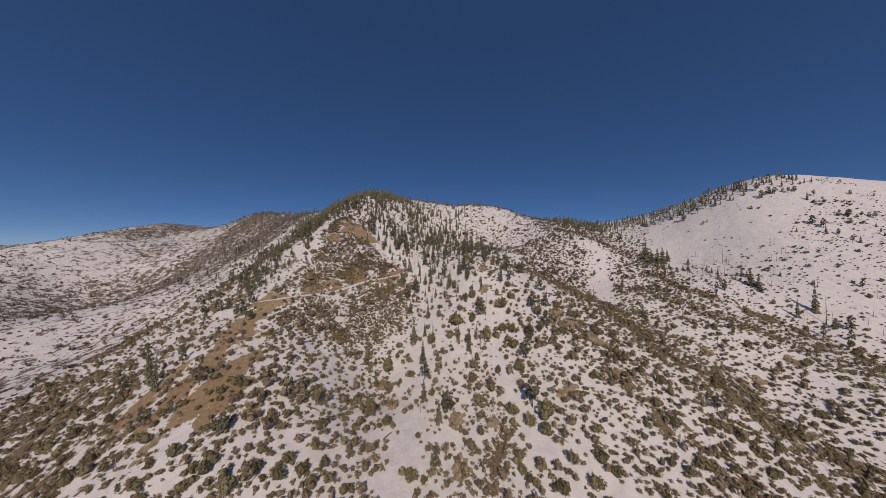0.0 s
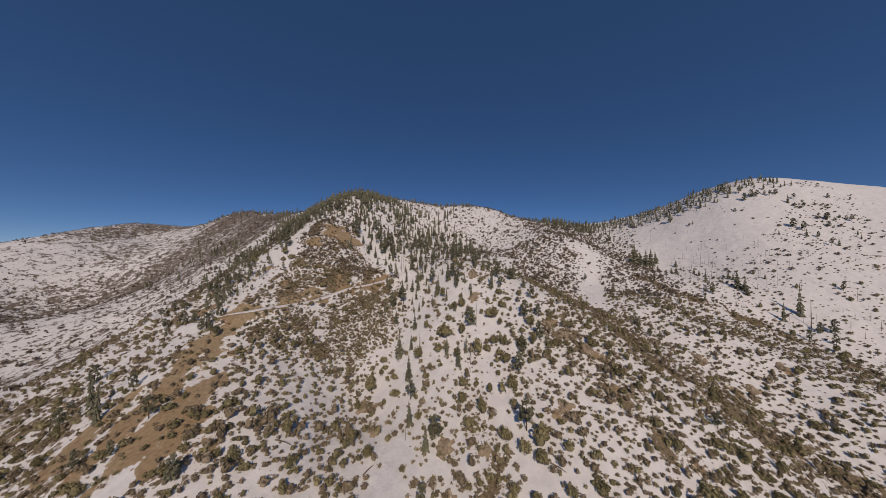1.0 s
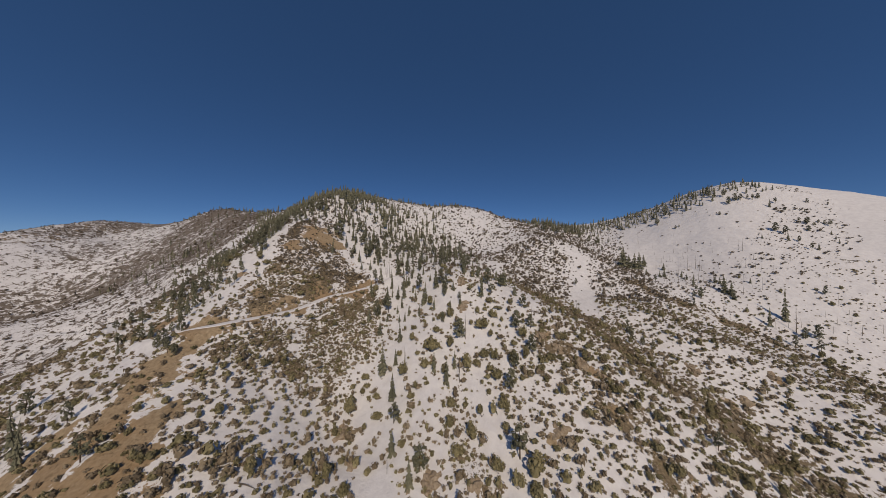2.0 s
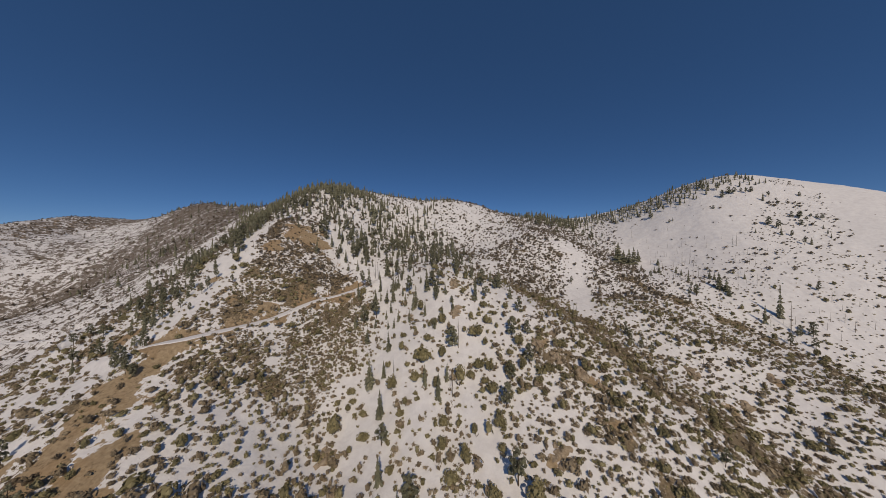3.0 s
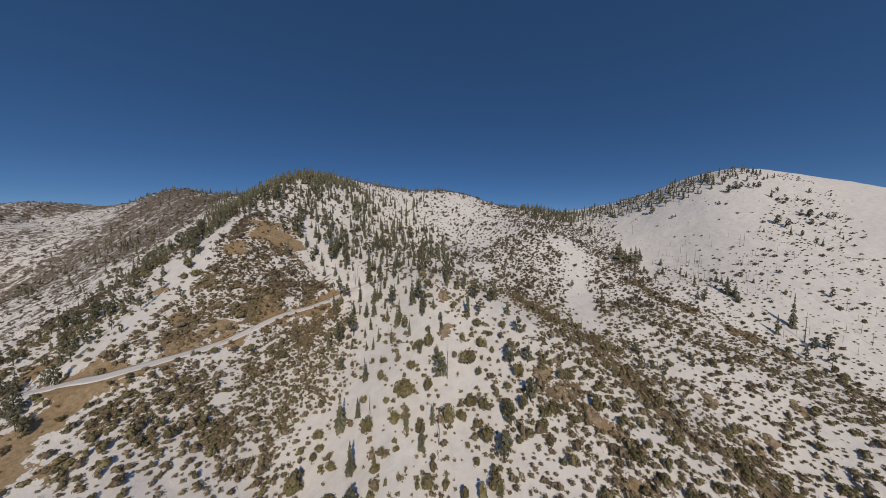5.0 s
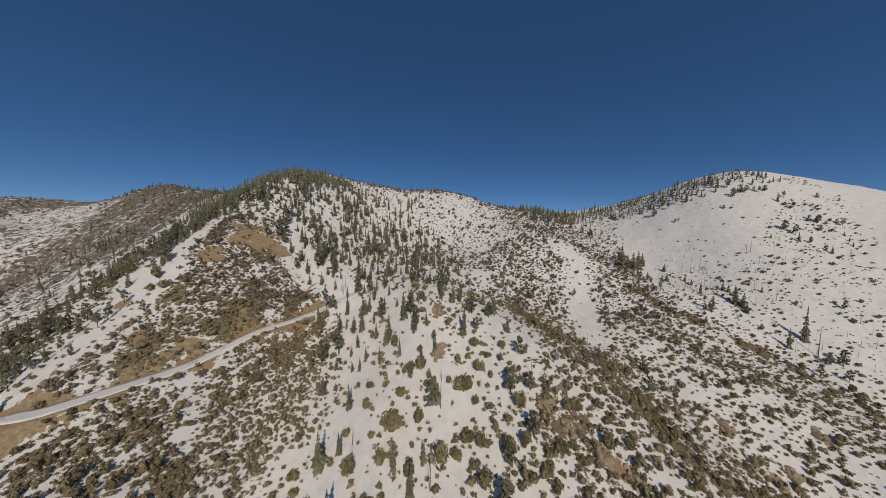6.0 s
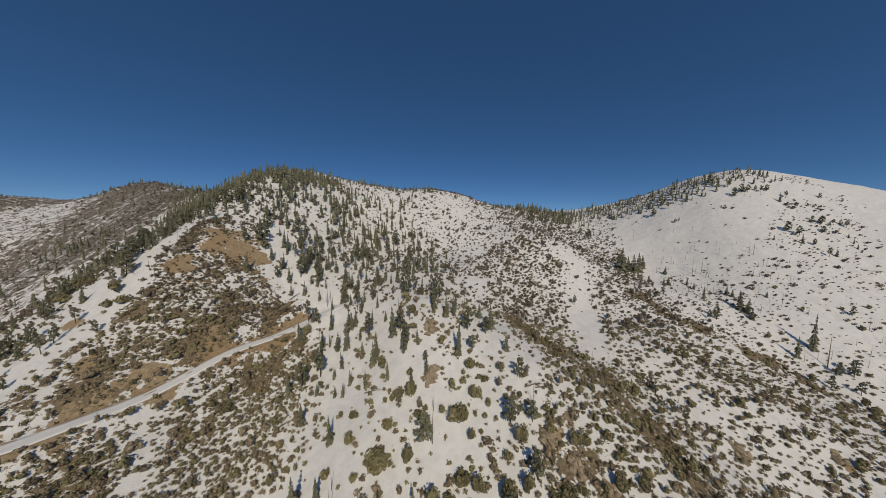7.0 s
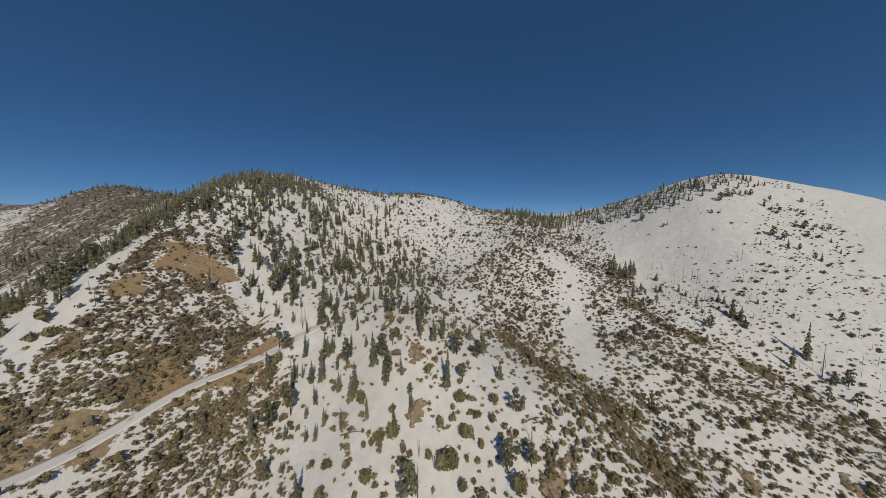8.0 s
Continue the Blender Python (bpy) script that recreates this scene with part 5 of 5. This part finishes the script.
for ox, oy, spread, count in OUTCROPS:
    root = tagged(new("rock_outcrop"), "weathered tan granite outcrop breaking through the snow", "rock", "granite outcrops")
    oz = float(height(ox, oy))
    root.location = (ox, oy, oz)
    for k in range(count):
        a, d = k * 2.4, spread * math.sqrt((k + 0.3) / count)
        px_, py_ = ox + d * math.cos(a), oy + d * math.sin(a)
        s = chance.uniform(0.8, 1.45) * (1.2 - 0.4 * d / spread) * (0.7 + 0.25 * spread)
        ob = part("boulder", chance.choice(BOULDERS), root)
        ob.matrix_basis = Matrix.Translation((px_ - ox, py_ - oy, float(height(px_, py_)) - oz + 0.08 * s)) @ Matrix.Rotation(chance.uniform(0, 6.28), 4, "Z") @ Matrix.Diagonal((s * chance.uniform(0.8, 1.3), s, s * chance.uniform(0.7, 1.2), 1))

# ---- brush: what nobody could count ----
def brush_field(name, x, y, size, shapes, mat, label, seed):
    """One object of many plants."""
    r = np.random.default_rng(seed)
    pick, turn, tall, tint = r.integers(0, len(shapes), len(x)), r.uniform(0, 6.283, len(x)), r.uniform(0.75, 1.3, len(x)), r.uniform(0, 1, len(x))
    z = height(x, y) - 0.08
    verts, tris, tints, k = [], [], [], 0
    for s, (v, t) in enumerate(shapes):
        i = np.flatnonzero(pick == s)
        if not len(i):
            continue
        c, sn = np.cos(turn[i])[:, None], np.sin(turn[i])[:, None]
        g = size[i][:, None]
        pts = np.stack([(v[None, :, 0] * c - v[None, :, 1] * sn) * g + x[i][:, None], (v[None, :, 0] * sn + v[None, :, 1] * c) * g + y[i][:, None], v[None, :, 2] * g * tall[i][:, None] + z[i][:, None]], -1)
        verts.append(pts.reshape(-1, 3))
        tris.append((t[None] + (np.arange(len(i)) * len(v))[:, None, None]).reshape(-1, 3) + k)
        tints.append(np.repeat(tint[i], len(v)))
        k += len(i) * len(v)
    return tagged(new(name, tri_mesh(name, np.vstack(verts), np.vstack(tris), mat, False, np.concatenate(tints))), label, "brush", kind="stuff")


def far_conifer_shape(rng, tiers, wide, low):
    """A whole conifer one metre tall, for the far stands: ragged drooping skirts on a stem."""
    pieces = [tube((0, 0, -0.05), (0, 0, low + 0.15), 0.025, 0.02, 4)]
    for k in range(tiers):
        f = k / tiers
        z, drop = low + (1 - low) * f, (1 - low) / tiers * rng.uniform(1.35, 1.8)
        reach = wide * (1 - f) ** 0.75 * rng.uniform(0.75, 1.2) + 0.02
        a = (np.arange(7) + rng.uniform(-0.3, 0.3, 7)) / 7 * 2 * math.pi
        r = reach * rng.uniform(0.55, 1.25, 7)
        rim = np.stack([r * np.cos(a), r * np.sin(a), z + rng.uniform(-0.03, 0.03, 7)], 1)
        top = np.array([[rng.uniform(-0.02, 0.02), rng.uniform(-0.02, 0.02), min(1.02, z + drop)]])
        i = np.arange(7)
        pieces.append((np.vstack([rim, top]), np.stack([i, (i + 1) % 7, np.full(7, 7)], 1)))
    return join(pieces)


FAR_TREES = [far_conifer_shape(rng, n, w, lo) for n, w, lo in ((6, 0.12, 0.10), (5, 0.15, 0.16), (6, 0.17, 0.08), (4, 0.16, 0.28), (5, 0.10, 0.12), (4, 0.20, 0.22))]
brush_field("far_conifers", tx[behind], ty[behind], r.uniform(3.2, 7.6, len(behind)) * stature(tx[behind], ty[behind]), FAR_TREES, NEEDLE, "dark conifers crowding the far crests", 8)

bx, by, r = scatter(-140, 268, 44, 262, 1.08, 71)
cov = cover(bx, by)
keep = (r.uniform(0, 1, bx.size) < np.clip(cov, 0, 0.97) * (0.85 - 0.35 * large_cover(bx, by) + 0.3 * west_flank(bx, by))) & ((soil_cover(bx, by) < 0.75) | (r.uniform(0, 1, bx.size) < 0.55))
bx, by, cov = bx[keep], by[keep], cov[keep]
size = np.where(r.uniform(0, 1, bx.size) < 0.10, r.uniform(0.75, 1.3, bx.size), np.exp(r.normal(-0.86, 0.30, bx.size))) * np.interp(by, [60, 100, 140, 200], [1.12, 1.0, 0.95, 0.9])
flank = smooth(-8, -16, bx) * smooth(136, 124, by) * smooth(-60, -50, bx)
size = size * (1 + 0.08 * flank - 0.08 * smooth(90, 110, bx))
upper = smooth(124, 132, by) * smooth(-8, 4, bx) * (1 - 0.7 * east_slope(bx, by))
keep = r.uniform(0, 1, bx.size) > 0.15 * upper
bx, by, size, upper = bx[keep], by[keep], size[keep], upper[keep]
size = size * (1 - 0.12 * east_slope(bx, by)) * (1 + 0.16 * upper)
NEAR_SHAPES = [shrub_shape(rng, lv, lp, tl, 0.28) for lv, lp, tl in ((22, 2, 1.35), (27, 3, 1.25), (19, 1, 1.5), (22, 2, 1.6), (24, 3, 1.1))]
SMALL_SHAPES = [shrub_shape(rng, lv, 1, tl, 0.40, 5, 2) for lv, tl in ((9, 1.35), (10, 1.6), (9, 1.15), (9, 1.45))]
FAR_SHAPES = [shrub_shape(rng, lv, 1, tl, 0.48, 5, 2) for lv, tl in ((4, 1.3), (5, 1.6), (4, 1.15))]
ax_, ay_, r2 = scatter(-136, 172, 46, 200, 2.15, 72)
keep = (r2.uniform(0, 1, ax_.size) < large_cover(ax_, ay_)) & ((soil_cover(ax_, ay_) < 0.8) | (r2.uniform(0, 1, ax_.size) < 0.3))
ax_, ay_ = ax_[keep], ay_[keep]
swell = r2.uniform(0.52, 0.98, ax_.size) * np.interp(ay_, [60, 100, 140, 180], [1.0, 0.92, 0.85, 0.82]) * (1 - 0.12 * smooth(-8, -16, ax_) - 0.08 * spur_face(ax_, ay_))
# a close growth of low scrub on the flank and the spur
sx, sy, r3 = scatter(-68, -8, 78, 174, 0.82, 73)
grown = np.maximum(smooth(-1, 2, within(sx, sy, FLANK)), 0.6 * smooth(-1, 2, within(sx, sy, SPUR))) * smooth(1, -1, within(sx, sy, FLANK_CHUTE)) * smooth(2.6, 3.6, along_road(sx, sy)[0])
keep = (r3.uniform(0, 1, sx.size) < 0.75 * grown * (0.3 + 1.2 * fractal(sx, sy, 6, 3, 57))) & (soil_cover(sx, sy) < 0.7)
sx, sy = sx[keep], sy[keep]
bx, by, size = np.concatenate([bx, ax_, sx]), np.concatenate([by, ay_, sy]), np.concatenate([size, swell, r3.uniform(0.26, 0.52, sx.size)])
DISTANT_SHAPES = [shrub_shape(rng, 3, 1, tl, 0.5, 4, 2) for tl in (1.2, 1.5, 1.0)]
green = r.uniform(0, 1, bx.size) < 0.35
near = by < 128
big = size > 0.62
brush_field("scrub", bx[near & ~green & big], by[near & ~green & big], size[near & ~green & big], NEAR_SHAPES, SCRUB, "brown leafless chaparral scrub standing in patchy snow", 1)
brush_field("low_scrub", bx[near & ~green & ~big], by[near & ~green & ~big], size[near & ~green & ~big], SMALL_SHAPES, SCRUB, "small brown chaparral bushes dotting the patchy snow", 5)
brush_field("evergreen_scrub", bx[near & green & big], by[near & green & big], size[near & green & big] * 1.1, NEAR_SHAPES, OLIVE, "olive evergreen chaparral scrub standing in patchy snow", 2)
brush_field("low_evergreen_scrub", bx[near & green & ~big], by[near & green & ~big], size[near & green & ~big] * 1.1, SMALL_SHAPES, OLIVE, "small olive evergreen bushes dotting the patchy snow", 6)
brush_field("upper_scrub", bx[~near], by[~near], size[~near] * 1.12, FAR_SHAPES, DARK, "small dark scrub dotting the upper snow slopes", 3)

lx, ly, r = scatter(-95, 130, -45, 46, 2.3, 81)
keep = r.uniform(0, 1, lx.size) < 0.2 + 0.75 * smooth(0.4, 0.65, fractal(lx, ly, 13, 3, 55))
brush_field("lower_scrub", lx[keep], ly[keep], np.exp(r.normal(-0.4, 0.3, keep.sum())), FAR_SHAPES, SCRUB, "brown chaparral scrub scattered down the lower slope", 7)

fx, fy, r = scatter(-620, -120, 70, 540, 4.45, 91)
hz = landform(fx, fy)
keep = r.uniform(0, 1, fx.size) < 0.12 + 0.6 * smooth(0.42, 0.62, fractal(fx, fy, 60, 4, 77)) + 0.3 * smooth(55, 20, hz) + 0.2 * smooth(-420, -330, fx) * smooth(150, 110, hz)
keep = keep | (r.uniform(0, 1, fx.size) < 2.2 * far_zoned(fx, fy, 1))
keep &= (np.hypot(fx, fy) > 150) & (r.uniform(0, 1, fx.size) < 1 + 4.0 * far_zoned(fx, fy, 1))
brush_field("far_brush", fx[keep], fy[keep], np.exp(r.normal(-0.22, 0.35, keep.sum())), DISTANT_SHAPES, GREY, "grey leafless brush covering the far valley sides", 4)

# conifers on the peak across the valley
PEAK_TREES = [
    ([(-322, 400), (-326, 440), (-305, 450), (-250, 400), (-192, 345)], 10, 0.25), ([(-284, 325), (-257, 338), (-230, 335), (-200, 345)], 30, 0.10), ([(-240, 275), (-200, 262), (-165, 225), (-140, 205)], 14, 0.35),
    ([(-135, 242), (-150, 275), (-192, 345)], 9, 0.6), ([(-280, 290), (-210, 250), (-160, 200)], 22, 0.12),
]
px_, py_, r = scatter(-350, -120, 180, 470, 4.5, 93)
share = np.zeros(px_.shape)
for line, width, amount in PEAK_TREES:
    share = np.maximum(share, amount * belt(px_, py_, line, width))
keep = r.uniform(0, 1, px_.size) < share
brush_field("distant_conifers", px_[keep], py_[keep], r.uniform(3.6, 6.4, keep.sum()), FAR_TREES, NEEDLE, "dark conifers scattered over the farther peak", 9)
